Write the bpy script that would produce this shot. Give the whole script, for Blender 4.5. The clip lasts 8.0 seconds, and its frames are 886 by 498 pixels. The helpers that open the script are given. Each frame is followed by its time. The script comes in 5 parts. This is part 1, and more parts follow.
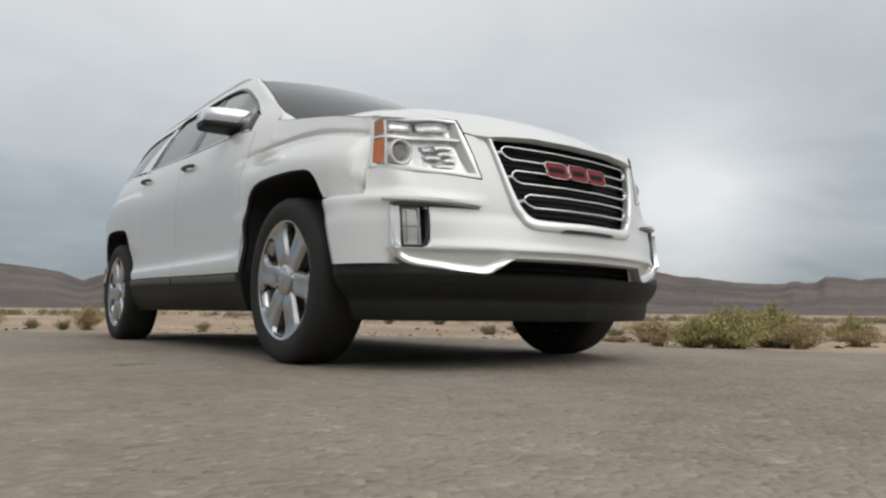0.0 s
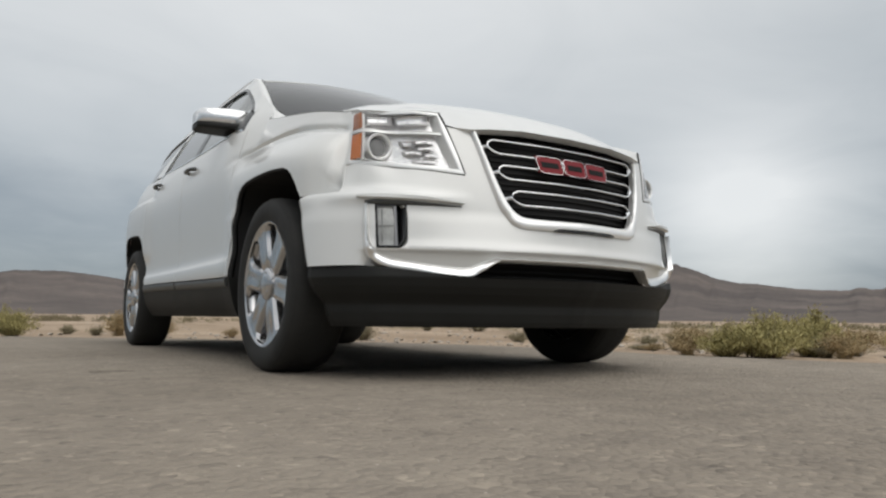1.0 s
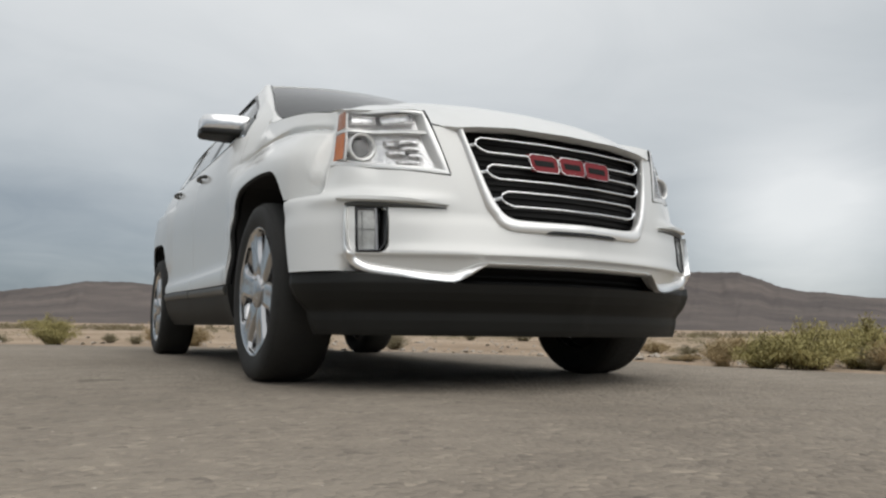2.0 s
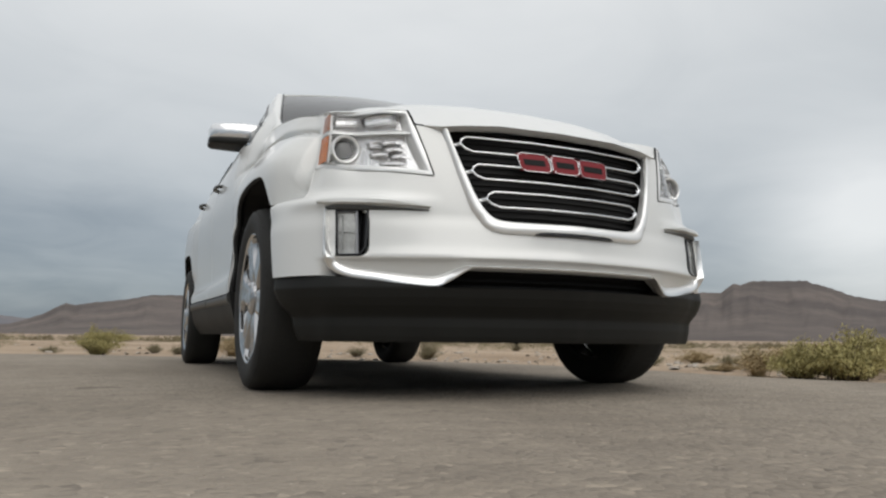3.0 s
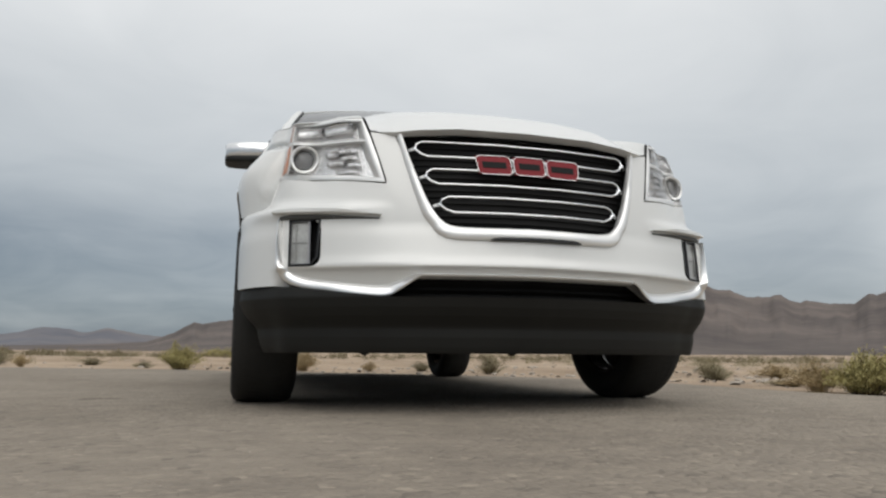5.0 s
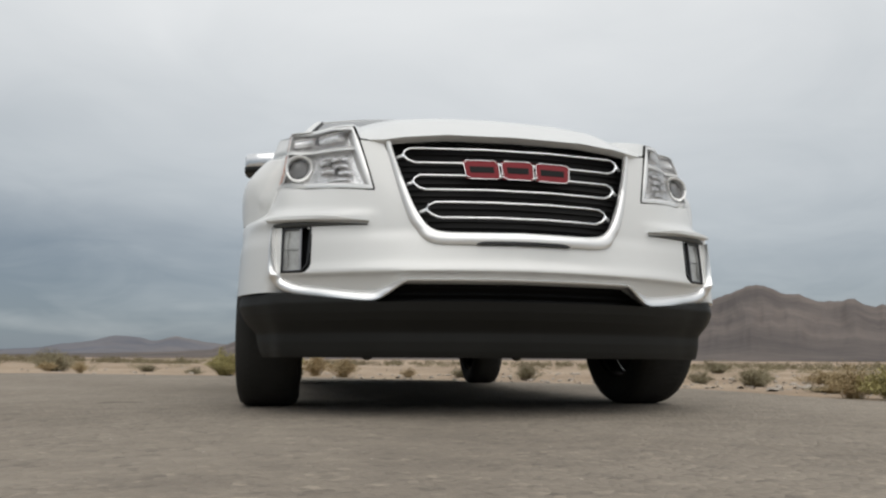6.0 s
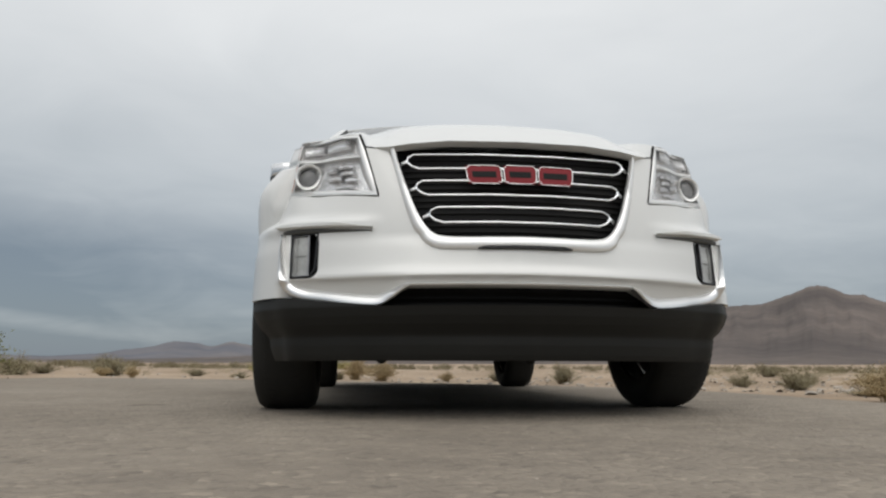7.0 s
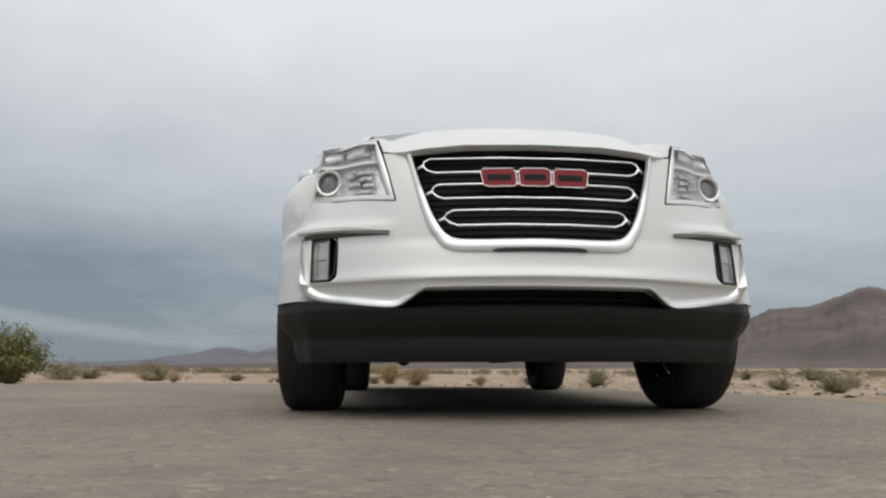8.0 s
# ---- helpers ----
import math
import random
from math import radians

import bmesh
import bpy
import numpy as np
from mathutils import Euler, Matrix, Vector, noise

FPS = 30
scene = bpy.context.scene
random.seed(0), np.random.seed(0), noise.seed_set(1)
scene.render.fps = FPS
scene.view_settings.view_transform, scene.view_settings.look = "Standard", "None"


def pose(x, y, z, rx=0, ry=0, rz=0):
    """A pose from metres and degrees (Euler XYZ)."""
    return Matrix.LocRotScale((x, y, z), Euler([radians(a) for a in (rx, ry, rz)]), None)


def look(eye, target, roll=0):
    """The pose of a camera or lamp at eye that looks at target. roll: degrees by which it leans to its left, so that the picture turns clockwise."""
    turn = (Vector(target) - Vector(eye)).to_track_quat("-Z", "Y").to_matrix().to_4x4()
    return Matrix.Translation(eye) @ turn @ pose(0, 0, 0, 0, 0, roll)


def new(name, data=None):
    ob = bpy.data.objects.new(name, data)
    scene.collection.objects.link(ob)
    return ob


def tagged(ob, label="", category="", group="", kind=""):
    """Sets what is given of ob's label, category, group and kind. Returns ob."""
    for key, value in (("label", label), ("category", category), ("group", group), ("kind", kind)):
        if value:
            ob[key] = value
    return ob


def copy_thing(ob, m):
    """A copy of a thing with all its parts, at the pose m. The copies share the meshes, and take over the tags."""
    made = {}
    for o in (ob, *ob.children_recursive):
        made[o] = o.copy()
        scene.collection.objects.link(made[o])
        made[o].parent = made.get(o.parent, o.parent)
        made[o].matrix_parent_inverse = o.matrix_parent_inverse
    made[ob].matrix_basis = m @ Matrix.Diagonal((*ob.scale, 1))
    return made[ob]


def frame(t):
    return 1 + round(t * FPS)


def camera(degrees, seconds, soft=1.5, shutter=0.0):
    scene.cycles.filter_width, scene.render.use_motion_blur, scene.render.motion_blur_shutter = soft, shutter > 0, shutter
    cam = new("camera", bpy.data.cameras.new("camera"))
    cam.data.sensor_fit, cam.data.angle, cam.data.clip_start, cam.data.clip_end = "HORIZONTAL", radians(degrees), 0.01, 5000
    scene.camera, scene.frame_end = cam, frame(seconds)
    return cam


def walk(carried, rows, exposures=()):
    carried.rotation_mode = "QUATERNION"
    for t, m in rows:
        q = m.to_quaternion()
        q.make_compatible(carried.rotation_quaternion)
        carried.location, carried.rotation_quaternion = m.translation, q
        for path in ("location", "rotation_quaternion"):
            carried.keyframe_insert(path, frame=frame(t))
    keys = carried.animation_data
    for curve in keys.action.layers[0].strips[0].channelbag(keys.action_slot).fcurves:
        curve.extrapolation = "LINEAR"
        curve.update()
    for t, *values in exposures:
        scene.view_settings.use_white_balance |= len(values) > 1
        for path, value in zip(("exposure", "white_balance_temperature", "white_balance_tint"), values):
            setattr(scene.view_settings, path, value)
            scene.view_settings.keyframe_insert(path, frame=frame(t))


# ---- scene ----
cam = camera(64.30, 8.0, soft=2.3)
walk(cam, [
    (0.0, pose(-2.1640, -2.7547, 0.2173, 95.164, -0.559, -37.581)),
    (0.5, pose(-2.0048, -2.7574, 0.2158, 95.424, -0.572, -35.660)),
    (1.0, pose(-1.8574, -2.7569, 0.2153, 95.684, -0.646, -33.466)),
    (1.5, pose(-1.7187, -2.7595, 0.2165, 95.973, -0.702, -31.283)),
    (3.0, pose(-1.3459, -2.8018, 0.1979, 97.281, -0.561, -24.489)),
    (3.5, pose(-1.2226, -2.8224, 0.1952, 97.559, -0.508, -22.332)),
    (4.0, pose(-1.1010, -2.8452, 0.1932, 97.848, -0.466, -20.205)),
    (4.5, pose(-0.9844, -2.8710, 0.1896, 98.160, -0.390, -18.009)),
    (6.0, pose(-0.6593, -2.9649, 0.1784, 99.010, -0.279, -11.021)),
    (6.5, pose(-0.5827, -2.9959, 0.1754, 99.186, -0.189, -8.861)),
    (7.0, pose(-0.5196, -3.0180, 0.1747, 99.334, -0.113, -6.952)),
    (7.5, pose(-0.4769, -3.0360, 0.1705, 99.516, -0.043, -5.237)),
    (8.0, pose(-0.4507, -3.0542, 0.1630, 99.728, 0.063, -3.762)),
])

# ---- world, sun ----
SUN_AZ, SUN_EL = 176.0, 54.0


def build_world():
    w = bpy.data.worlds.new("overcast_sky")
    scene.world = w
    w.use_nodes = True
    nt = w.node_tree
    nt.nodes.clear()

    def nd(kind, **kw):
        n = nt.nodes.new(kind)
        for k, v in kw.items():
            n.inputs[k].default_value = v
        return n

    def mth(op, a, b=None, clamp=False):
        n = nt.nodes.new("ShaderNodeMath")
        n.operation, n.use_clamp = op, clamp
        for i, v in enumerate((a, b)):
            if v is None:
                continue
            if isinstance(v, (int, float)):
                n.inputs[i].default_value = v
            else:
                nt.links.new(v, n.inputs[i])
        return n.outputs[0]

    co = nd("ShaderNodeTexCoord")
    sep = nd("ShaderNodeSeparateXYZ")
    nt.links.new(co.outputs["Generated"], sep.inputs[0])
    x, y, z = sep.outputs
    zc = mth("MAXIMUM", z, 0.0)
    # cloud deck seen in perspective
    inv = mth("DIVIDE", 1.0, mth("ADD", zc, 0.22))
    comb = nd("ShaderNodeCombineXYZ")
    nt.links.new(mth("MULTIPLY", x, inv), comb.inputs[0])
    nt.links.new(mth("MULTIPLY", y, inv), comb.inputs[1])
    big = nd("ShaderNodeTexNoise", Scale=0.55, Detail=4.0, Roughness=0.5, Distortion=0.6)
    nt.links.new(comb.outputs[0], big.inputs["Vector"])
    fine = nd("ShaderNodeTexNoise", Scale=2.2, Detail=6.0, Roughness=0.55, Distortion=1.0)
    nt.links.new(comb.outputs[0], fine.inputs["Vector"])
    # brighter overhead and towards the thin cloud, darker deck in the other distance
    side = mth("SUBTRACT", mth("ADD", mth("MULTIPLY", x, 0.87), mth("MULTIPLY", y, 0.50)), 0.72)
    low = mth("SUBTRACT", 1.0, mth("MULTIPLY", zc, 2.2, True), True)
    f = mth("ADD", mth("MULTIPLY", zc, 1.85), 0.13)
    f = mth("ADD", f, mth("MULTIPLY", mth("MULTIPLY", side, low), 0.40))
    # a heavier belt of cloud some way above the horizon, and a dull veil over the bright side
    belt_z = mth("DIVIDE", mth("SUBTRACT", z, 0.14), 0.06)
    dull = mth("SUBTRACT", 0.95, mth("MULTIPLY", x, 1.15), True)
    f = mth("SUBTRACT", f, mth("MULTIPLY", mth("MULTIPLY", mth("EXPONENT", mth("MULTIPLY", mth("MULTIPLY", belt_z, belt_z), -1.0)), dull), 0.17))
    veil = mth("MAXIMUM", mth("ADD", mth("ADD", mth("MULTIPLY", x, 0.87), mth("MULTIPLY", y, 0.39)), mth("MULTIPLY", z, 0.30)), 0.0)
    f = mth("SUBTRACT", f, mth("MULTIPLY", mth("POWER", veil, 14.0), 0.215))
    f = mth("ADD", f, mth("MULTIPLY", mth("SUBTRACT", big.outputs["Fac"], 0.5), 0.55))
    # thin cloud that glows, and the dull band along the horizon
    gl = mth("MAXIMUM", mth("ADD", mth("ADD", mth("MULTIPLY", x, 0.828), mth("MULTIPLY", y, 0.545)), mth("MULTIPLY", z, 0.139)), 0.0)
    f = mth("ADD", f, mth("MULTIPLY", mth("POWER", gl, 130.0), 0.62))
    f = mth("SUBTRACT", f, mth("MULTIPLY", mth("SUBTRACT", 1.0, mth("MULTIPLY", zc, 9.0, True), True), 0.10))
    # one long pale streak of cloud, sloping down behind the far hills
    off = mth("SUBTRACT", z, mth("SUBTRACT", mth("MULTIPLY", x, -0.19), 0.022))
    off = mth("DIVIDE", off, 0.010)
    streak = mth("EXPONENT", mth("MULTIPLY", mth("MULTIPLY", off, off), -0.5))
    wide = mth("ADD", off, 2.2)
    wide = mth("EXPONENT", mth("MULTIPLY", mth("MULTIPLY", wide, wide), -0.16))
    streak = mth("ADD", streak, mth("MULTIPLY", wide, 0.35))
    fade = mth("MULTIPLY", mth("MULTIPLY", mth("SUBTRACT", mth("MULTIPLY", x, -1.0), 0.10), 5.0, True), mth("MULTIPLY", y, 2.0, True))
    f = mth("ADD", f, mth("MULTIPLY", mth("MULTIPLY", streak, fade), 0.18))
    flat = nd("ShaderNodeCombineXYZ")
    nt.links.new(mth("MULTIPLY", x, 1.6), flat.inputs[0])
    nt.links.new(mth("MULTIPLY", y, 1.6), flat.inputs[1])
    nt.links.new(mth("MULTIPLY", z, 16.0), flat.inputs[2])
    strat = nd("ShaderNodeTexNoise", Scale=1.3, Detail=4.0, Roughness=0.5, Distortion=0.4)
    nt.links.new(flat.outputs[0], strat.inputs["Vector"])
    f = mth("ADD", f, mth("MULTIPLY", mth("MULTIPLY", mth("SUBTRACT", strat.outputs["Fac"], 0.5), low), 0.28))
    f = mth("ADD", f, mth("MULTIPLY", mth("SUBTRACT", fine.outputs["Fac"], 0.5), 0.24), True)
    ramp = nd("ShaderNodeValToRGB")
    nt.links.new(f, ramp.inputs[0])
    e = ramp.color_ramp.elements
    e[0].position, e[0].color = 0.0, (0.205, 0.248, 0.293, 1)
    e[1].position, e[1].color = 1.0, (0.87, 0.885, 0.885, 1)
    m = e.new(0.45)
    m.color = (0.54, 0.575, 0.595, 1)
    sky = nd("ShaderNodeTexSky")
    sky.sky_type, sky.sun_disc = "NISHITA", False
    sky.sun_elevation, sky.sun_rotation = radians(SUN_EL), radians(SUN_AZ)
    bg1 = nd("ShaderNodeBackground", Strength=0.012)
    nt.links.new(sky.outputs[0], bg1.inputs["Color"])
    bg2 = nd("ShaderNodeBackground", Strength=0.87)
    nt.links.new(ramp.outputs[0], bg2.inputs["Color"])
    add = nd("ShaderNodeAddShader")
    nt.links.new(bg1.outputs[0], add.inputs[0])
    nt.links.new(bg2.outputs[0], add.inputs[1])
    out = nd("ShaderNodeOutputWorld")
    nt.links.new(add.outputs[0], out.inputs[0])


build_world()
sun_data = bpy.data.lights.new("sun", "SUN")
sun_data.energy, sun_data.angle, sun_data.color = 1.5, radians(75), (1.0, 0.965, 0.915)
sun = new("sun", sun_data)
_a, _e = radians(SUN_AZ), radians(SUN_EL)
sun.matrix_world = look((0, 0, 30), (-30 * math.sin(_a) * math.cos(_e), -30 * math.cos(_a) * math.cos(_e), 30 - 30 * math.sin(_e)))
scene.view_settings.exposure = 0.0


# ---- materials ----
def material(name, color=(0.5, 0.5, 0.5), rough=0.5, metal=0.0, var=0.0, scale=8.0, fine=120.0, bump=0.0, bump_scale=200.0,
             coat=0.0, trans=0.0, ior=1.45, color2=None, rvar=0.0, spread=0.25):
    m = bpy.data.materials.new(name)
    m.use_nodes = True
    nt = m.node_tree
    b = nt.nodes["Principled BSDF"]
    b.inputs["Base Color"].default_value = (*color, 1)
    b.inputs["Roughness"].default_value = rough
    b.inputs["Metallic"].default_value = metal
    b.inputs["Coat Weight"].default_value = coat
    b.inputs["Coat Roughness"].default_value = 0.12
    b.inputs["Transmission Weight"].default_value = trans
    b.inputs["IOR"].default_value = ior
    co = nt.nodes.new("ShaderNodeTexCoord")
    if var or color2 or rvar:
        n1 = nt.nodes.new("ShaderNodeTexNoise")
        n1.inputs["Scale"].default_value, n1.inputs["Detail"].default_value = scale, 5
        n2 = nt.nodes.new("ShaderNodeTexNoise")
        n2.inputs["Scale"].default_value, n2.inputs["Detail"].default_value = fine, 3
        for n in (n1, n2):
            nt.links.new(co.outputs["Object"], n.inputs["Vector"])
        mx = nt.nodes.new("ShaderNodeMath")
        mx.operation = "MULTIPLY_ADD"
        nt.links.new(n1.outputs["Fac"], mx.inputs[0])
        mx.inputs[1].default_value = 0.6
        hf = nt.nodes.new("ShaderNodeMath")
        hf.operation = "MULTIPLY"
        nt.links.new(n2.outputs["Fac"], hf.inputs[0])
        hf.inputs[1].default_value = 0.4
        nt.links.new(hf.outputs[0], mx.inputs[2])
        ramp = nt.nodes.new("ShaderNodeValToRGB")
        ramp.color_ramp.elements[0].position, ramp.color_ramp.elements[1].position = 0.5 - spread, 0.5 + spread
        c2 = color2 or tuple(c * (1 - var) for c in color)
        ramp.color_ramp.elements[0].color = (*c2, 1)
        ramp.color_ramp.elements[1].color = (*color, 1)
        nt.links.new(mx.outputs[0], ramp.inputs[0])
        nt.links.new(ramp.outputs[0], b.inputs["Base Color"])
        if rvar:
            rr = nt.nodes.new("ShaderNodeMapRange")
            rr.inputs["To Min"].default_value, rr.inputs["To Max"].default_value = rough - rvar, rough + rvar
            nt.links.new(mx.outputs[0], rr.inputs["Value"])
            nt.links.new(rr.outputs[0], b.inputs["Roughness"])
    if bump:
        nb = nt.nodes.new("ShaderNodeTexNoise")
        nb.inputs["Scale"].default_value, nb.inputs["Detail"].default_value = bump_scale, 4
        nt.links.new(co.outputs["Object"], nb.inputs["Vector"])
        bp = nt.nodes.new("ShaderNodeBump")
        bp.inputs["Strength"].default_value, bp.inputs["Distance"].default_value = bump, 0.002
        nt.links.new(nb.outputs["Fac"], bp.inputs["Height"])
        nt.links.new(bp.outputs[0], b.inputs["Normal"])
    return m


PAINT = material("pearl_white_paint", (0.742, 0.746, 0.730), 0.36, 0.16, var=0.04, scale=2.0, fine=400, coat=0.65, bump=0.02, bump_scale=900)
PAINT.node_tree.nodes["Principled BSDF"].inputs["Coat Roughness"].default_value = 0.06
CHROME = material("chrome", (0.86, 0.87, 0.88), 0.10, 1.0, var=0.06, scale=5, rvar=0.04)
WHEEL_CHROME = material("wheel_chrome", (0.56, 0.558, 0.562), 0.23, 0.97, var=0.05, scale=5, fine=25, rvar=0.03)
SATIN = material("satin_chrome", (0.90, 0.90, 0.89), 0.34, 1.0, var=0.05, scale=6, rvar=0.05)
GRILLE_BLACK = material("matt_black_grille", (0.024, 0.024, 0.024), 0.9, var=0.3, scale=8)
GRILLE_BLACK.node_tree.nodes["Principled BSDF"].inputs["Specular IOR Level"].default_value = 0.15
PLASTIC = material("black_textured_plastic", (0.0140, 0.0142, 0.0129), 0.55, var=0.35, scale=6, fine=300, bump=0.25, bump_scale=700, rvar=0.08)
PLASTIC.node_tree.nodes["Principled BSDF"].inputs["Specular IOR Level"].default_value = 0.32
GLOSS_BLACK = material("gloss_black_plastic", (0.012, 0.012, 0.013), 0.25, var=0.2, scale=5)
DARK = material("wheel_well_liner", (0.028, 0.028, 0.028), 0.9, var=0.4, scale=9, bump=0.3, bump_scale=120)
UNDER = material("underbody_steel", (0.03, 0.029, 0.028), 0.7, 0.3, var=0.5, scale=6, bump=0.3, bump_scale=60)
RUBBER = material("tyre_rubber", (0.021, 0.0215, 0.021), 0.72, var=0.4, scale=10, fine=180, bump=0.2, bump_scale=300, rvar=0.08, color2=(0.032, 0.031, 0.029))
RUBBER.node_tree.nodes["Principled BSDF"].inputs["Specular IOR Level"].default_value = 0.3
BRAKE = material("brake_disc_steel", (0.30, 0.29, 0.28), 0.35, 1.0, var=0.3, scale=20)
GLASS = material("tinted_glass", (0.30, 0.33, 0.33), 0.02, trans=1.0, ior=1.5, var=0.05, scale=3)
PRIVACY = material("privacy_glass", (0.05, 0.054, 0.052), 0.04, trans=0.0, ior=1.75, var=0.1, scale=3)
LAMP_GLASS = material("clear_lamp_cover", (0.97, 0.98, 0.98), 0.01, trans=1.0, ior=1.3, var=0.02, scale=4)
BRIGHT = material("bright_silver_trim", (0.84, 0.84, 0.83), 0.36, 0.55, var=0.05, scale=6, rvar=0.05, coat=0.4)
BRIGHT_CAP = material("chrome_mirror_cap", (0.84, 0.845, 0.85), 0.22, 0.80, var=0.05, scale=6, rvar=0.05)
SIDE_GLASS = material("tinted_side_glass", (0.09, 0.10, 0.092), 0.04, trans=0.0, ior=1.65, var=0.05, scale=3)
REFLECTOR = material("lamp_reflector", (0.90, 0.89, 0.89), 0.17, 0.80, var=0.35, scale=45, bump=1.0, bump_scale=130)
LAMP_GREY = material("grey_lamp_bezel", (0.33, 0.33, 0.34), 0.35, 0.6, var=0.2, scale=20)
LENS_GREY = material("grey_projector_glass", (0.20, 0.20, 0.205), 0.12, var=0.2, scale=30)
AMBER_DULL = material("dull_amber_reflector", (0.42, 0.16, 0.07), 0.22, var=0.25, scale=60, bump=0.4, bump_scale=260)
AMBER = material("amber_reflector", (0.66, 0.20, 0.045), 0.18, var=0.25, scale=60, bump=0.4, bump_scale=260)
TAIL_RED = material("red_tail_lamp", (0.45, 0.015, 0.012), 0.12, var=0.2, scale=30)
BADGE_RED = material("badge_red_enamel", (0.20, 0.014, 0.020), 0.4, var=0.15, scale=30)
BADGE_RED.node_tree.nodes["Principled BSDF"].inputs["Specular IOR Level"].default_value = 0.2
CABIN = material("dark_cabin_trim", (0.03, 0.03, 0.031), 0.8, var=0.3, scale=6)
FOG_LENS = material("fog_lamp_lens", (0.50, 0.51, 0.50), 0.25, 0.1, var=0.35, scale=40, bump=0.5, bump_scale=160)


def ground_material(name, cols, scales, bump, rough=0.95, stain=None):
    """Three-colour ground: broad patches, stones of two sizes, fine grit."""
    m = bpy.data.materials.new(name)
    m.use_nodes = True
    nt = m.node_tree
    b = nt.nodes["Principled BSDF"]
    b.inputs["Roughness"].default_value = rough
    b.inputs["Specular IOR Level"].default_value = 0.25
    co = nt.nodes.new("ShaderNodeTexCoord")

    def noise_node(s, d=4):
        n = nt.nodes.new("ShaderNodeTexNoise")
        n.inputs["Scale"].default_value, n.inputs["Detail"].default_value = s, d
        nt.links.new(co.outputs["Object"], n.inputs["Vector"])
        return n

    def ramp(src, p0, p1, c0, c1):
        r = nt.nodes.new("ShaderNodeValToRGB")
        e = r.color_ramp.elements
        e[0].position, e[1].position, e[0].color, e[1].color = p0, p1, (*c0, 1), (*c1, 1)
        nt.links.new(src, r.inputs[0])
        return r.outputs[0]

    def mix(kind, fac, a, c):
        n = nt.nodes.new("ShaderNodeMix")
        n.data_type, n.blend_type = "RGBA", kind
        n.inputs[0].default_value = fac
        nt.links.new(a, n.inputs[6])
        nt.links.new(c, n.inputs[7])
        return n.outputs[2]

    broad = noise_node(scales[0], 6)
    mid = noise_node(scales[1], 5)
    col = ramp(broad.outputs["Fac"], 0.35, 0.68, cols[0], cols[1])
    spot = ramp(mid.outputs["Fac"], 0.30, 0.72, (0.88, 0.88, 0.885), (1.09, 1.09, 1.08))
    col = mix("MULTIPLY", 1.0, col, spot)
    v = nt.nodes.new("ShaderNodeTexVoronoi")
    v.inputs["Scale"].default_value = scales[2]
    # broken, uneven grain
    wob = noise_node(scales[2] * 0.7, 2)
    vadd = nt.nodes.new("ShaderNodeMixRGB")
    vadd.blend_type = "ADD"
    vadd.inputs[0].default_value = 0.9 / scales[2]
    nt.links.new(co.outputs["Object"], vadd.inputs[1])
    nt.links.new(wob.outputs["Color"], vadd.inputs[2])
    nt.links.new(vadd.outputs[0], v.inputs["Vector"])
    stone = nt.nodes.new("ShaderNodeSeparateColor")
    nt.links.new(v.outputs["Color"], stone.inputs[0])
    chip = nt.nodes.new("ShaderNodeValToRGB")
    nt.links.new(stone.outputs[0], chip.inputs[0])
    e = chip.color_ramp.elements
    e[0].position, e[0].color = 0.0, (*cols[3], 1)
    e[1].position, e[1].color = 1.0, (*cols[2], 1)
    for p in (0.16, 0.84):
        e.new(p).color = (0.99, 0.99, 0.99, 1)
    chip = chip.outputs[0]
    # the grain shows in patches, smoother between them
    patch = noise_node(scales[1] * 1.3, 3)
    mr = nt.nodes.new("ShaderNodeMapRange")
    mr.inputs["From Min"].default_value, mr.inputs["From Max"].default_value = 0.36, 0.62
    mr.inputs["To Min"].default_value, mr.inputs["To Max"].default_value = 0.25, 1.0
    nt.links.new(patch.outputs["Fac"], mr.inputs["Value"])
    n = nt.nodes.new("ShaderNodeMix")
    n.data_type, n.blend_type = "RGBA", "MULTIPLY"
    nt.links.new(mr.outputs[0], n.inputs[0])
    nt.links.new(col, n.inputs[6])
    nt.links.new(chip, n.inputs[7])
    col = n.outputs[2]
    if stain:
        # an old fluid stain with ragged edges
        mp = nt.nodes.new("ShaderNodeMapping")
        mp.inputs["Location"].default_value = (-stain[0] / stain[2], -stain[1] / stain[3], 0)
        mp.inputs["Scale"].default_value = (1 / stain[2], 1 / stain[3], 0)
        nt.links.new(co.outputs["Object"], mp.inputs["Vector"])
        ln = nt.nodes.new("ShaderNodeVectorMath")
        ln.operation = "LENGTH"
        nt.links.new(mp.outputs[0], ln.inputs[0])
        ad = nt.nodes.new("ShaderNodeMath")
        ad.operation = "ADD"
        nt.links.new(ln.outputs["Value"], ad.inputs[0])
        nt.links.new(noise_node(9.0, 4).outputs["Fac"], ad.inputs[1])
        col = mix("MULTIPLY", 1.0, col, ramp(ad.outputs[0], 0.9, 1.45, (0.64, 0.63, 0.62), (1, 1, 1)))
    nt.links.new(col, b.inputs["Base Color"])
    g = noise_node(scales[2] * 0.42, 4)
    add = nt.nodes.new("ShaderNodeMath")
    add.operation = "SUBTRACT"
    nt.links.new(g.outputs["Fac"], add.inputs[0])
    nt.links.new(v.outputs["Distance"], add.inputs[1])
    bp = nt.nodes.new("ShaderNodeBump")
    bp.inputs["Strength"].default_value, bp.inputs["Distance"].default_value = bump
    nt.links.new(add.outputs[0], bp.inputs["Height"])
    nt.links.new(bp.outputs[0], b.inputs["Normal"])
    return m


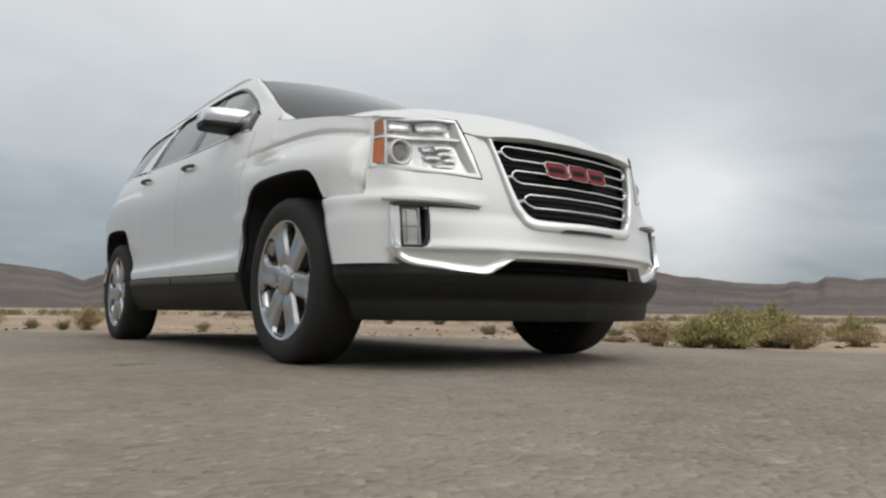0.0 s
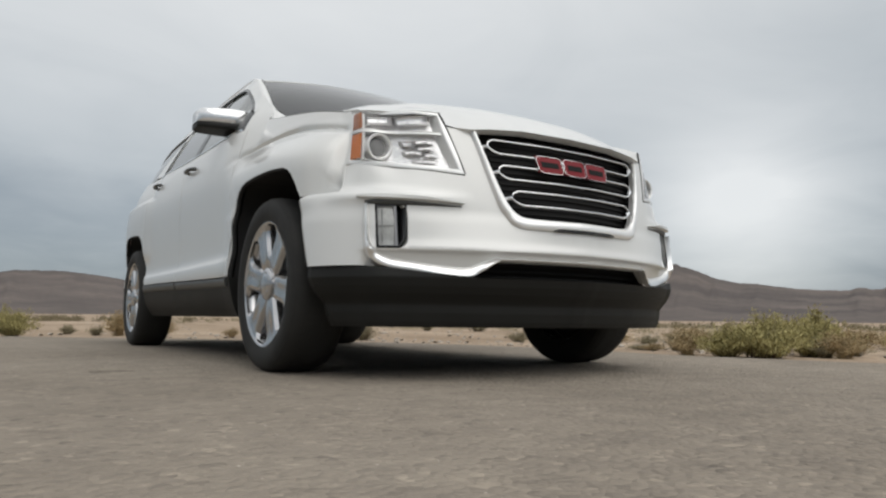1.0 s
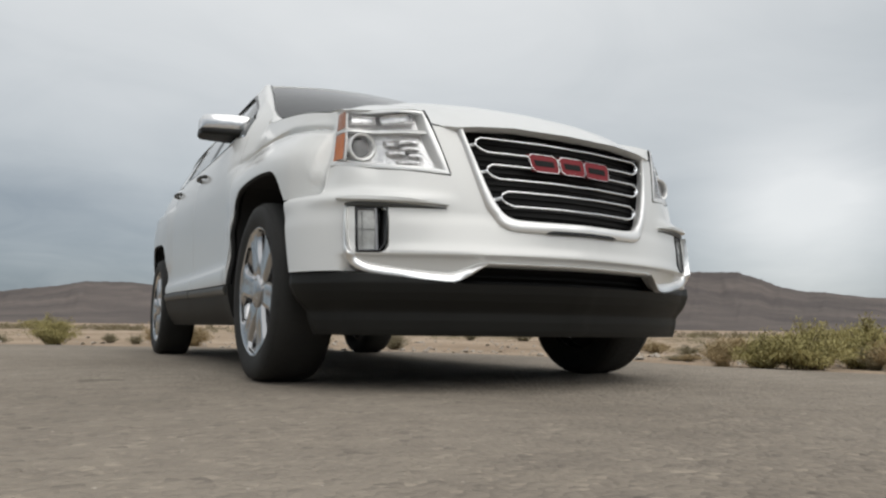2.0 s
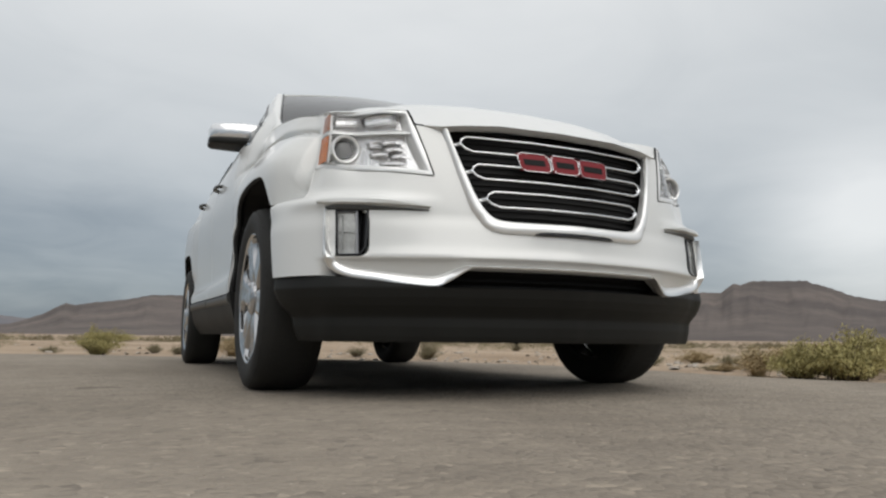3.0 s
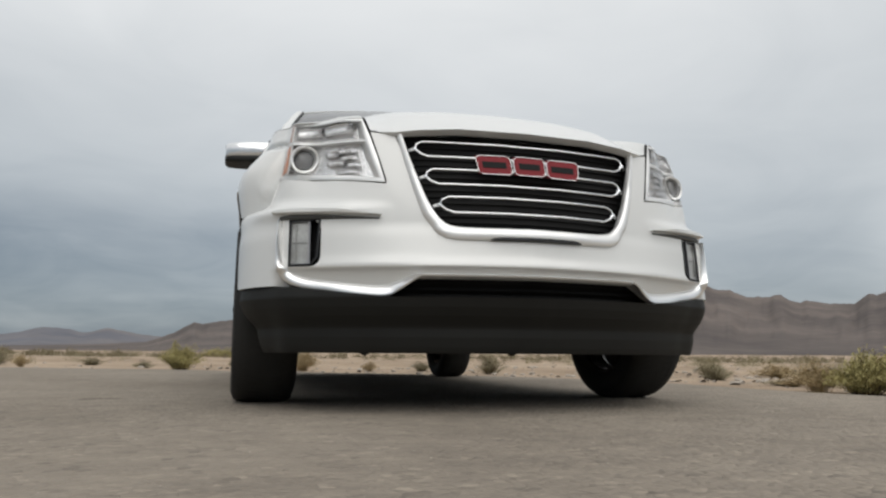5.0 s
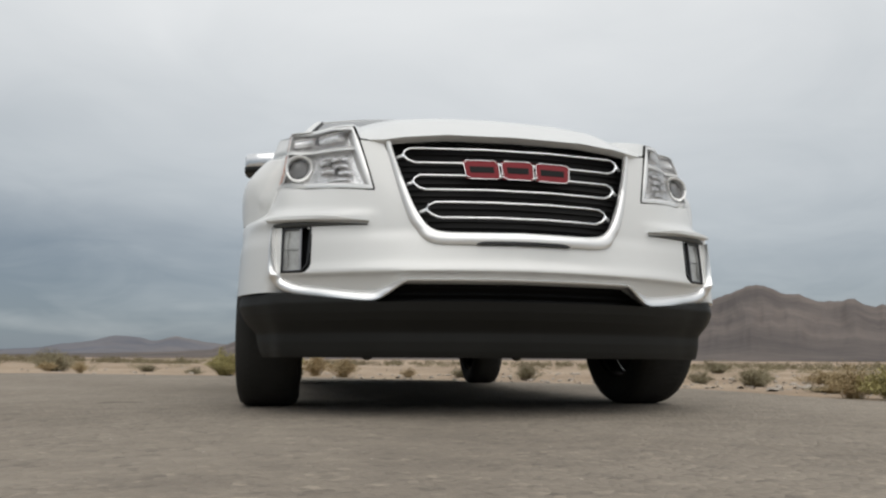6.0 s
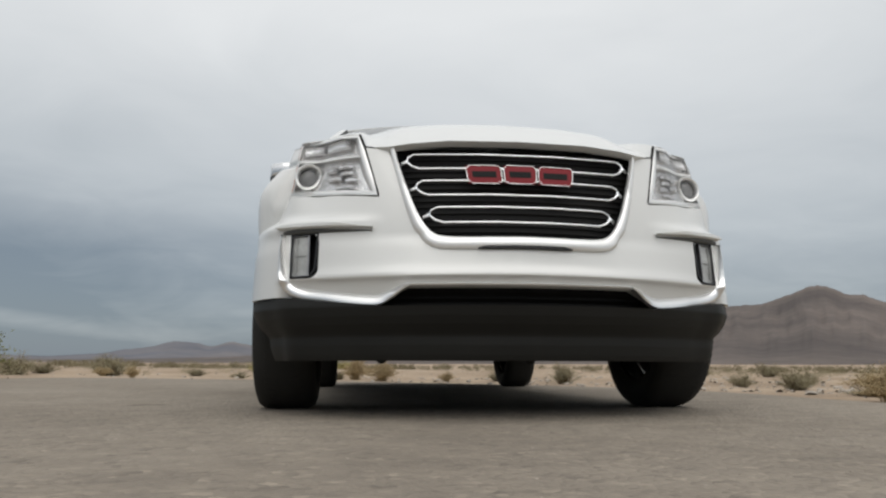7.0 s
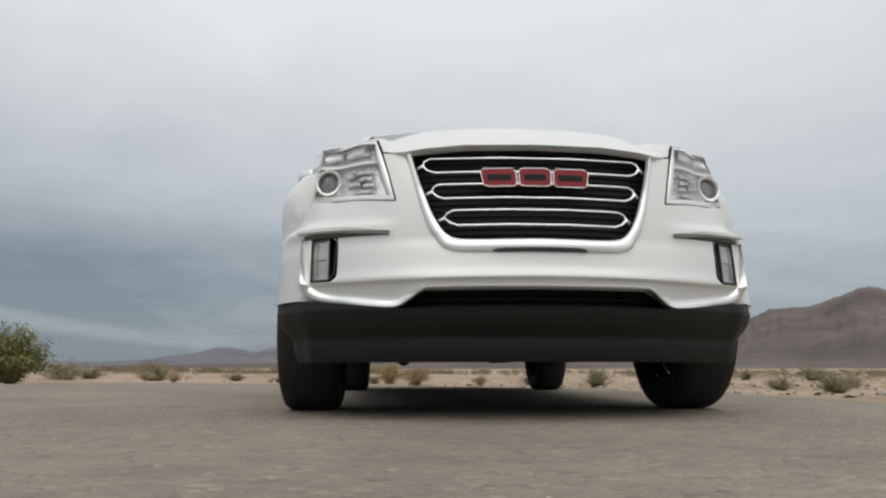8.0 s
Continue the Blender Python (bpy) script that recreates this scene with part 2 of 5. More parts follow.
ASPHALT = ground_material("weathered_asphalt", ((0.226, 0.194, 0.158), (0.292, 0.253, 0.207), (1.36, 1.35, 1.33), (0.70, 0.70, 0.71)), (0.9, 9.0, 52.0), (0.8, 0.012), stain=(-1.40, 0.25, 0.19, 0.13))
SAND = ground_material("desert_sand", ((0.29, 0.215, 0.148), (0.45, 0.352, 0.258), (1.25, 1.22, 1.18), (0.72, 0.72, 0.73)), (0.35, 3.0, 40.0), (0.8, 0.012))
ROCK = ground_material("bare_mountain_rock", ((0.084, 0.070, 0.065), (0.150, 0.123, 0.109), (1.12, 1.10, 1.08), (0.88, 0.88, 0.90)), (0.006, 0.03, 0.06), (0.12, 5.0))
# paler, bluer rock: the haze of distance is mixed into the colour
HAZED_ROCK = ground_material("haze_tinted_rock", ((0.120, 0.124, 0.146), (0.172, 0.160, 0.162), (1.06, 1.06, 1.06), (0.94, 0.94, 0.94)), (0.003, 0.01, 0.02), (0.1, 2.0))
MOULDING = material("grey_black_moulding", (0.070, 0.072, 0.068), 0.42, var=0.3, scale=5, fine=200)
LEAF = material("creosote_leaf", (0.44, 0.385, 0.16), 0.75, color2=(0.24, 0.215, 0.085), scale=3.0, fine=40)
LEAF_DARK = material("dark_green_leaf", (0.25, 0.25, 0.085), 0.75, color2=(0.12, 0.125, 0.045), scale=3.0, fine=40)
SCRUB_BROWN = material("olive_brown_scrub", (0.23, 0.195, 0.115), 0.8, color2=(0.12, 0.10, 0.06), scale=0.6, fine=8)
LEAF_DULL = material("grey_green_leaf", (0.34, 0.30, 0.19), 0.8, color2=(0.19, 0.165, 0.095), scale=3.0, fine=40)
STRAW = material("dry_straw", (0.46, 0.36, 0.20), 0.8, color2=(0.26, 0.19, 0.10), scale=4.0, fine=60)
TWIG = material("bush_twig", (0.14, 0.10, 0.065), 0.85, color2=(0.07, 0.05, 0.035), scale=10)
STONE = material("grey_brown_stone", (0.46, 0.41, 0.35), 0.9, color2=(0.30, 0.26, 0.22), scale=9, fine=90)


# ---- mesh helpers ----
def interp(x, xs, ys):
    return float(np.interp(x, xs, ys))


def sstep(a, b, x):
    t = min(1.0, max(0.0, (x - a) / (b - a)))
    return t * t * (3 - 2 * t)


def mesh_from(name, verts, faces, mat, smooth=True, angle=35):
    me = bpy.data.meshes.new(name)
    me.from_pydata([tuple(v) for v in verts], [], faces)
    me.materials.append(mat)
    if smooth:
        me.shade_smooth()
        me.set_sharp_from_angle(angle=radians(angle))
    me.update()
    return me


def part(name, data, parent, label=""):
    ob = new(name, data)
    ob.parent = parent
    if label:
        tagged(ob, label)
    return ob


def thing(name, loc, label, category, group="", kind=""):
    ob = new(name)
    ob.location = loc
    ob.empty_display_size = 0.2
    return tagged(ob, label, category, group, kind)


# ---- ground, road, mountains ----
EDGE = [(60, -40), (14, -14), (4.6, -4.6), (2.75, -1.4), (2.08, 0.0), (1.95, 1.5), (1.35, 2.9), (-0.25, 4.35), (-1.6, 5.5), (-3.3, 6.6),
        (-4.3, 6.9), (-5.0, 6.0), (-6.5, 5.6), (-14, 7.5), (-60, 20.0)]


def edge_side(x, y):
    """Signed distance past the road's edge (positive: desert)."""
    best, sign = 1e9, 1
    for (x0, y0), (x1, y1) in zip(EDGE, EDGE[1:]):
        dx, dy = x1 - x0, y1 - y0
        L = math.hypot(dx, dy)
        t = max(0, min(1, ((x - x0) * dx + (y - y0) * dy) / L / L))
        d = math.hypot(x - x0 - t * dx, y - y0 - t * dy)
        if d < best:
            best, sign = d, (1 if dx * (y - y0) - dy * (x - x0) < 0 else -1)
    return best * sign


def desert_z(x, y):
    d = edge_side(x, y)
    r = math.hypot(x, y)
    z = -0.035
    if d > 0:
        k = sstep(0.1, 1.5, d)
        z = -0.012 + k * (0.05 * noise.noise((x * 0.45, y * 0.45, 3)) + 0.02 * noise.noise((x * 1.9, y * 1.9, 5)))
        z += 0.16 * sstep(3, 30, d) * noise.noise((x * 0.06, y * 0.06, 9)) - 0.0045 * max(0, min(d, 60)) * sstep(0, 20, x + 0.4 * y)
    if r > 250:
        z += (r - 250) * 0.0035
    return z


def build_ground():
    rs = [0.0] + list(np.arange(0.6, 16, 0.22)) + list(np.geomspace(16, 4200, 75))
    n = 260
    verts, faces = [(0, 2, desert_z(0, 2))], []
    for r in rs[1:]:
        for k in range(n):
            a = 2 * math.pi * k / n
            x, y = r * math.cos(a), 2 + r * math.sin(a)
            verts.append((x, y, desert_z(x, y)))
    for k in range(n):
        faces.append((0, 1 + k, 1 + (k + 1) % n))
    for i in range(len(rs) - 2):
        a, b = 1 + i * n, 1 + (i + 1) * n
        for k in range(n):
            j = (k + 1) % n
            faces.append((a + k, b + k, b + j, a + j))
    ob = new("ground", mesh_from("ground", verts, faces, SAND))
    return tagged(ob, "pale tan desert sand with scattered stones and scrub", "ground", kind="structure")


def road_edge(n=420):
    seg = []
    pts = [Vector(p) for p in EDGE]
    for i in range(len(pts) - 1):
        p0, p1, p2, p3 = pts[max(0, i - 1)], pts[i], pts[i + 1], pts[min(len(pts) - 1, i + 2)]
        steps = 44
        for s in range(steps):
            t = s / steps
            seg.append(0.5 * ((2 * p1) + (p2 - p0) * t + (2 * p0 - 5 * p1 + 4 * p2 - p3) * t * t + (3 * p1 - p0 - 3 * p2 + p3) * t ** 3))
    seg.append(pts[-1])
    return seg


def build_road():
    edge = road_edge()
    verts, faces = [], []
    rows = [-0.06, -0.02, 0.0, 0.06, 0.3, 0.8, 1.6, 2.6, 3.8, 5.2, 7, 10, 16, 30, 60]
    for i, e in enumerate(edge):
        j = 0.05 * noise.noise((e.x * 1.7, e.y * 1.7, 1)) + 0.03 * noise.noise((e.x * 6, e.y * 6, 2))
        d = Vector((-0.62, -0.78))
        for k, r in enumerate(rows):
            p = e + d * (r + j)
            z = (-0.05, -0.022, -0.006)[k] if k < 3 else 0.0
            verts.append((p.x, p.y, z))
    m = len(rows)
    for i in range(len(edge) - 1):
        for k in range(m - 1):
            a = i * m + k
            faces.append((a, a + m, a + m + 1, a + 1))
    ob = new("road", mesh_from("road", verts, faces, ASPHALT, angle=60))
    return tagged(ob, "weathered grey-brown asphalt with coarse exposed aggregate", "road", kind="structure")


RIDGE_AZ = (-80, -60, -40, -30, -25, -21, -17.5, -13.6, -10, -7, -6, -5, -4.3, -3.7, -3.1, -2.3, 0.2, 2, 5, 6.9, 8.7, 9.5, 10.4, 12, 16, 22, 26.6, 28.0, 28.7, 31.3, 32.9, 34.6,
            35.2, 36.0, 36.8, 37.9, 38.4, 39.1, 40.4, 41.3, 42.0, 42.6, 43.1, 44.4, 46.0, 46.9, 47.4, 48.2, 51.9, 52.3, 53.4, 54.4, 56, 57.6, 60, 62, 63.5, 64.0, 64.8, 65.5,
            66.1, 67.4, 68.3, 69, 72, 80, 95, 120)
RIDGE_EL = (0.9, 1.2, 0.9, 0.6, 0.5, 0.45, 0.5, 0.6, 0.7, 0.9, 1.25, 1.65, 2.1, 2.42, 2.28, 2.46, 2.8, 3.2, 3.26, 3.08, 2.84, 2.58, 2.2, 2.8, 2.2, 2.6, 3.46, 4.2, 4.5, 4.6, 5.12, 5.78,
            5.82, 5.56, 5.12, 5.02, 4.75, 4.46, 4.44, 4.6, 4.1, 3.97, 4.12, 3.84, 3.8, 4.46, 4.36, 4.64, 4.56, 4.33, 4.0, 3.5, 3.1, 2.97, 2.62, 2.48, 2.45, 2.68, 2.52, 2.52,
            2.98, 2.86, 2.68, 2.8, 2.8, 3.2, 2.4, 1.8)
FAR_AZ = (-45, -35, -28, -25, -22, -18.5, -17.4, -16, -15, -14.4, -13.8, -13, -12, -11.6, -11.1, -10.6, -10.1, -9.5, -9, -8.3, -7.6, -6.3, -4, 2, 8)
FAR_EL = (0.55, 0.6, 0.75, 0.7, 0.62, 0.86, 1.12, 1.26, 1.45, 1.65, 1.78, 1.74, 1.66, 1.5, 1.42, 1.52, 1.70, 1.80, 1.66, 1.56, 1.40, 1.25, 1.1, 0.9, 0.5)


def build_mountains(name, azs, els, r0, r1, mat, label, a0, a1, n, rows, rough):
    verts, faces = [], []
    for i in range(n + 1):
        az = a0 + (a1 - a0) * i / n
        el = interp(az, azs, els)
        a = radians(az)
        jag = 1 + 0.02 * noise.noise((az * 2.6, 0, 2)) + 0.016 * noise.noise((az * 6.5, 0, 5)) + 0.010 * noise.noise((az * 14.0, 0, 3))
        for k in range(rows + 1):
            t = k / rows
            r = r0 + (r1 - r0) * t * (0.55 + 0.45 * t)
            h = math.tan(radians(el)) * r1 * (1 + (jag - 1) * t ** 8) * (0.38 * t + 0.62 * t ** 2.6)
            x, y = r * math.sin(a), r * math.cos(a)
            w = math.sin(math.pi * min(1, t * 1.0)) ** 0.8
            f = rough * w * h * (noise.noise((az * 0.35, t * 1.1, 4)) + 0.7 * noise.noise((az * 0.9 + 1.5 * t, t * 1.6, 6)) + 0.45 * noise.noise((az * 2.2 - 2 * t, t * 2.4, 8)) + 0.22 * noise.noise((az * 5.0 + 4 * t, t * 4.0, 1)))
            verts.append((x, y, -3 + 0.0035 * (r0 - 250) * (1 - t) + h + f))
        verts.append(((r1 + 400) * math.sin(a), (r1 + 400) * math.cos(a), -20))
    m = rows + 2
    for i in range(n):
        for k in range(m - 1):
            p = i * m + k
            faces.append((p, p + m, p + m + 1, p + 1))
    ob = new(name, mesh_from(name, verts, faces, mat, angle=180))
    return tagged(ob, label, "mountains", kind="structure")


build_ground()
build_road()
build_mountains("mountain_range", RIDGE_AZ, RIDGE_EL, 520, 1500, ROCK, "bare brown desert mountain range with flat-topped ridges", -80, 120, 1300, 64, 0.14)
build_mountains("distant_hills", FAR_AZ, FAR_EL, 2300, 3300, HAZED_ROCK, "hills far across the desert, rock tinted blue-grey for haze", -45, 8, 260, 30, 0.12)


# ---- the car: body surfaces ----
# Car axes: x to the left-hand side, y to the rear, z up; front axle over y = 0.
PLAN_Q = (0, 0.155, 0.30, 0.40, 0.50, 0.60, 0.66, 0.74, 0.80, 0.86, 0.92, 0.98, 1.05)
PLAN_X = (0, 0.155, 0.30, 0.40, 0.50, 0.60, 0.66, 0.74, 0.795, 0.842, 0.875, 0.892, 0.901)
PLAN_Y = (-0.893, -0.880, -0.855, -0.827, -0.787, -0.735, -0.698, -0.652, -0.603, -0.540, -0.470, -0.400, -0.332)


def cubic(x, xs, ys):
    """Smooth curve through the points (Catmull-Rom)."""
    i = max(0, min(len(xs) - 2, int(np.searchsorted(xs, x)) - 1))
    h = xs[i + 1] - xs[i]
    t = (x - xs[i]) / h
    m0 = (ys[i + 1] - ys[i - 1]) / (xs[i + 1] - xs[i - 1]) if i > 0 else (ys[1] - ys[0]) / h
    m1 = (ys[i + 2] - ys[i]) / (xs[i + 2] - xs[i]) if i + 2 < len(xs) else (ys[-1] - ys[-2]) / h
    return ((2 * t ** 3 - 3 * t * t + 1) * ys[i] + (t ** 3 - 2 * t * t + t) * h * m0 + (-2 * t ** 3 + 3 * t * t) * ys[i + 1] + (t ** 3 - t * t) * h * m1)


def front(q, z, out=0.0):
    """A point of the front end's skin: q runs from the middle round the corner, out lifts it off the skin."""
    s, q = (-1 if q < 0 else 1), abs(q)
    x, y = cubic(q, PLAN_Q, PLAN_X), (cubic(q, PLAN_Q, PLAN_Y) if q > 0.05 else PLAN_Y[0] + 0.5 * q * q)
    slant = interp(q, (0, 0.14, 0.30, 0.355, 0.466, 0.66), (0, 0.12, 0.33, 0.35, 0.28, 0.0))
    dz = z - 0.72
    if z < 0.58:
        dz = -0.14 * max(0, (z - 0.44) / 0.14)
    x += slant * dz
    d = z - 0.55
    r = 0.15 * d + 0.35 * d * d if d > 0 else 0.06 * d
    r *= 1 + 0.42 * sstep(0.5, 0.72, q) * sstep(0.6, 0.75, z)
    r += (0.010 * sstep(0.450, 0.438, z) + 0.030 * min(1.0, max(0.0, (0.444 - z) / 0.07))) * (1 - sstep(0.745, 0.80, q))
    r -= 0.013 * math.exp(-((z - 0.636) / (0.026 if z < 0.636 else 0.015)) ** 2) * sstep(0.45, 0.62, q) * (1 - sstep(0.80, 0.96, q))
    r += 0.026 * sstep(0.648, 0.676, z) * sstep(0.58, 0.78, q) * (1 - sstep(0.78, 0.93, z))
    r -= 0.006 * math.exp(-((z - 0.454) / 0.018) ** 2) * (1 - sstep(0.745, 0.80, q))
    r -= 0.012 * sstep(0.90, 1.03, q) * sstep(0.58, 0.65, z)
    r -= out
    th = math.pi / 2 * sstep(0.70, 1.02, q)
    return Vector((s * (x - r * math.sin(th)), y + r * math.cos(th), z))


EDGE_Z = (0.655, 0.70, 0.77, 0.85, 0.92, 0.974)
EDGE_Q = (0.855, 0.850, 0.846, 0.826, 0.810, 0.790)


def lamp_skin(q, z, out=0.0):
    """The front skin where the headlamp sits; q = 0.80 is the lamp's outer edge at every height."""
    a = abs(q)
    if a > 0.60:
        a = 0.60 + (a - 0.60) / 0.20 * (interp(z, EDGE_Z, EDGE_Q) - 0.60)
    # the lamp's face stands square, then folds back round the corner along its amber marker
    k = abs(q)
    fold = 0.026 * sstep(0.62, 0.748, k) if k < 0.748 else 0.026 - 0.038 * ((k - 0.748) / 0.052) ** 1.5
    p = front(math.copysign(a, q), z, out)
    p.y -= fold * sstep(0.66, 0.76, z)
    return p


SIDE_Y = (-0.54, -0.50, -0.46, -0.42, -0.36, -0.25, 0, 0.5, 1.0, 1.6, 2.3, 2.86, 3.2, 3.5, 3.7, 3.82)
SIDE_X = (0.735, 0.770, 0.808, 0.852, 0.892, 0.911, 0.918, 0.905, 0.895, 0.893, 0.900, 0.915, 0.900, 0.850, 0.785, 0.72)
BASE_Y = (-0.56, -0.50, -0.46, -0.42, -0.36, -0.25, 0.0, 0.3, 0.7)
BASE_X = (0.750, 0.765, 0.775, 0.787, 0.816, 0.858, 0.884, 0.892, 0.90)
LEAN_Z = (0.70, 0.77, 0.85, 0.92, 0.97, 1.02, 1.20)
LEAN_D = (0.0, 0.0, 0.014, 0.040, 0.058, 0.067, 0.090)
SHOULDER_Z = (0.50, 0.60, 0.75, 0.79, 0.82, 0.85, 0.88, 0.91, 0.94, 1.1)
SHOULDER_D = (0.0, 0.0, 0.002, 0.006, 0.014, 0.032, 0.056, 0.082, 0.104, 0.20)
TUCK_Z = (0.18, 0.28, 0.38, 0.43, 0.474, 0.490, 0.53, 0.70, 0.85, 0.95, 1.05, 1.12, 1.20, 1.35, 1.50, 1.60, 1.70)
TUCK_D = (0.10, 0.032, 0.006, 0.0, 0.003, 0.015, 0.022, 0.014, 0.008, 0.012, 0.028, 0.048, 0.084, 0.158, 0.243, 0.312, 0.40)


SEAM_Z = [0.64 + 0.0175 * k for k in range(21)]
SEAM_X = [lamp_skin(0.80, z).x for z in SEAM_Z]
SEAM_Y = [lamp_skin(0.80, z).y for z in SEAM_Z]


def crease_z(y):
    """Height of the crease along the top of the front flare."""
    return interp(y, (-0.5, -0.47, -0.35, -0.15, 0.0, 0.30, 0.45, 0.6), (0.872, 0.882, 0.912, 0.942, 0.955, 0.965, 0.955, 0.92))


def side_x(y, z):
    """Half width of the body at y and z."""
    x = cubic(y, SIDE_Y, SIDE_X)
    # squared-off flares above both wheels, raised from the body with a crease along their top
    ff = sstep(0.66, 0.34, y)
    if ff > 0:
        zc = crease_z(y)
        ys = interp(max(z, 0.85), SEAM_Z, SEAM_Y)
        raised = sstep(ys + 0.003, ys + 0.016, y) * (1 - sstep(zc - 0.004, zc + 0.012, z))
        body = cubic(y, BASE_Y, BASE_X) - interp(z, LEAN_Z, LEAN_D) + 0.016 * (1 - sstep(0.655, 0.69, z))
        flare = max(x - cubic(z - interp(y, (-0.33, 0.0, 0.4), (0.0, 0.038, 0.05)), SHOULDER_Z, SHOULDER_D), body + 0.013)
        x += ff * (body + (flare - body) * raised - 0.015 * math.exp(-((z - zc - 0.016) / 0.012) ** 2) - x)
    x -= cubic(z, TUCK_Z, TUCK_D) + 0.032 * sstep(1.17, 1.30, z) * sstep(1.0, 0.62, y)
    fr = sstep(2.25, 2.50, y)
    zr = interp(y, (2.2, 2.5, 3.2, 3.8), (0.98, 1.02, 1.03, 1.0))
    x -= fr * 0.032 * sstep(zr - 0.012, zr + 0.03, z)
    x += 0.012 * (ff * sstep(0.48, 0.58, z) + fr * sstep(0.55, 0.65, z))
    return x


ARCH_Y = (-0.450, -0.442, -0.406, -0.372, -0.338, -0.305, -0.277, -0.245, -0.205, -0.10, 0.0, 0.12, 0.235, 0.30, 0.345, 0.378, 0.405, 0.425, 0.438, 0.446, 0.450)
ARCH_Z = (0.30, 0.385, 0.492, 0.580, 0.660, 0.715, 0.750, 0.772, 0.785, 0.795, 0.799, 0.801, 0.798, 0.788, 0.768, 0.737, 0.690, 0.620, 0.520, 0.40, 0.30)


def arch(y, y0):
    """Height of a wheel opening's rim at y, 0 outside it."""
    u = y - y0
    return 0.0 if abs(u) >= 0.45 else interp(u, ARCH_Y, ARCH_Z)


def sheet(name, us, lo, up, surf, nz, mat, flange=(0, 0, 0), flip=False, rows=None, angle=35):
    """A skin panel: columns at us, each from lo(u) to up(u), with a folded-in flange round its edge."""
    verts, faces = [], []
    for u in us:
        a, b = lo(u), up(u)
        zs = rows(u, a, b) if rows else [a + (b - a) * k / nz for k in range(nz + 1)]
        nz = len(zs) - 1
        for z in zs:
            verts.append(Vector(surf(u, z)))
    m = nz + 1
    for i in range(len(us) - 1):
        for k in range(nz):
            p = i * m + k
            f = (p, p + m, p + m + 1, p + 1)
            faces.append(f[::-1] if flip else f)
    fl = Vector(flange)
    if fl.length > 0:
        loop = [i * m for i in range(len(us))] + [(len(us) - 1) * m + k for k in range(1, m)] + [i * m + nz for i in range(len(us) - 2, -1, -1)] + [k for k in range(nz - 1, 0, -1)]
        base = len(verts)
        for v in loop:
            verts.append(verts[v].copy())
        for v in loop:
            verts.append(verts[v] + fl)
        L = len(loop)
        for i in range(L):
            j = (i + 1) % L
            f = (base + i, base + L + i, base + L + j, base + j)
            faces.append(f[::-1] if flip else f)
    return mesh_from(name, verts, faces, mat, angle=angle)


def ribbon(name, pts, surf, mat, rise=0.008, mirror=1, closed=False, base=-0.004, tilt=0.0):
    """A domed trim strip that follows (q, z, half width) points on a surface."""
    P = [Vector((p[0], p[1])) for p in pts]
    verts, faces = [], []
    n = len(P)
    prof = ((-1.0, base), (-0.85, rise * 0.65), (-0.45, rise), (0.45, rise), (0.85, rise * 0.65), (1.0, base))
    for i in range(n):
        if closed:
            d = P[(i + 1) % n] - P[i - 1]
        else:
            d = P[min(n - 1, i + 1)] - P[max(0, i - 1)]
        d.normalize()
        nrm = Vector((-d.y, d.x))
        for c, h in prof:
            p = P[i] + nrm * c * pts[i][2]
            v = surf(p.x, p.y, h - tilt * c * (1 if h > 0 else 0.3))
            verts.append((v.x * mirror, v.y, v.z))
    m = len(prof)
    for i in range(n if closed else n - 1):
        j = (i + 1) % n
        for k in range(m - 1):
            f = (i * m + k, j * m + k, j * m + k + 1, i * m + k + 1)
            faces.append(f if mirror > 0 else f[::-1])
    if not closed:
        faces.append(tuple(range(m)))
        faces.append(tuple((n - 1) * m + k for k in range(m))[::-1])
    return mesh_from(name, verts, faces, mat, angle=50)


def smooth_line(pts, steps=8, closed=False):
    """Catmull-Rom through tuples of any length."""
    A = [np.array(p, float) for p in pts]
    n, out = len(A), []
    for i in range(n if closed else n - 1):
        g = (lambda k: A[k % n]) if closed else (lambda k: A[max(0, min(n - 1, k))])
        p0, p1, p2, p3 = g(i - 1), g(i), g(i + 1), g(i + 2)
        for s in range(steps):
            t = s / steps
            out.append(0.5 * (2 * p1 + (p2 - p0) * t + (2 * p0 - 5 * p1 + 4 * p2 - p3) * t * t + (3 * p1 - p0 - 3 * p2 + p3) * t ** 3))
    if not closed:
        out.append(A[-1])
    return [tuple(float(c) for c in p) for p in out]


def lathe(name, prof, mat, n=48, axis="x", center=(0, 0, 0), angle=35, sweep=2 * math.pi):
    """A turned part: prof holds (along, radius) pairs."""
    verts, faces = [], []
    full = sweep > 6.28
    cols = n if full else n + 1
    for i in range(cols):
        a = sweep * i / n
        for h, r in prof:
            c, s = r * math.cos(a), r * math.sin(a)
            p = {"x": (h, c, s), "y": (c, h, s), "z": (c, s, h)}[axis]
            verts.append((p[0] + center[0], p[1] + center[1], p[2] + center[2]))
    m = len(prof)
    for i in range(n):
        j = (i + 1) % cols
        for k in range(m - 1):
            faces.append((i * m + k, j * m + k, j * m + k + 1, i * m + k + 1))
    return mesh_from(name, verts, faces, mat, angle=angle)


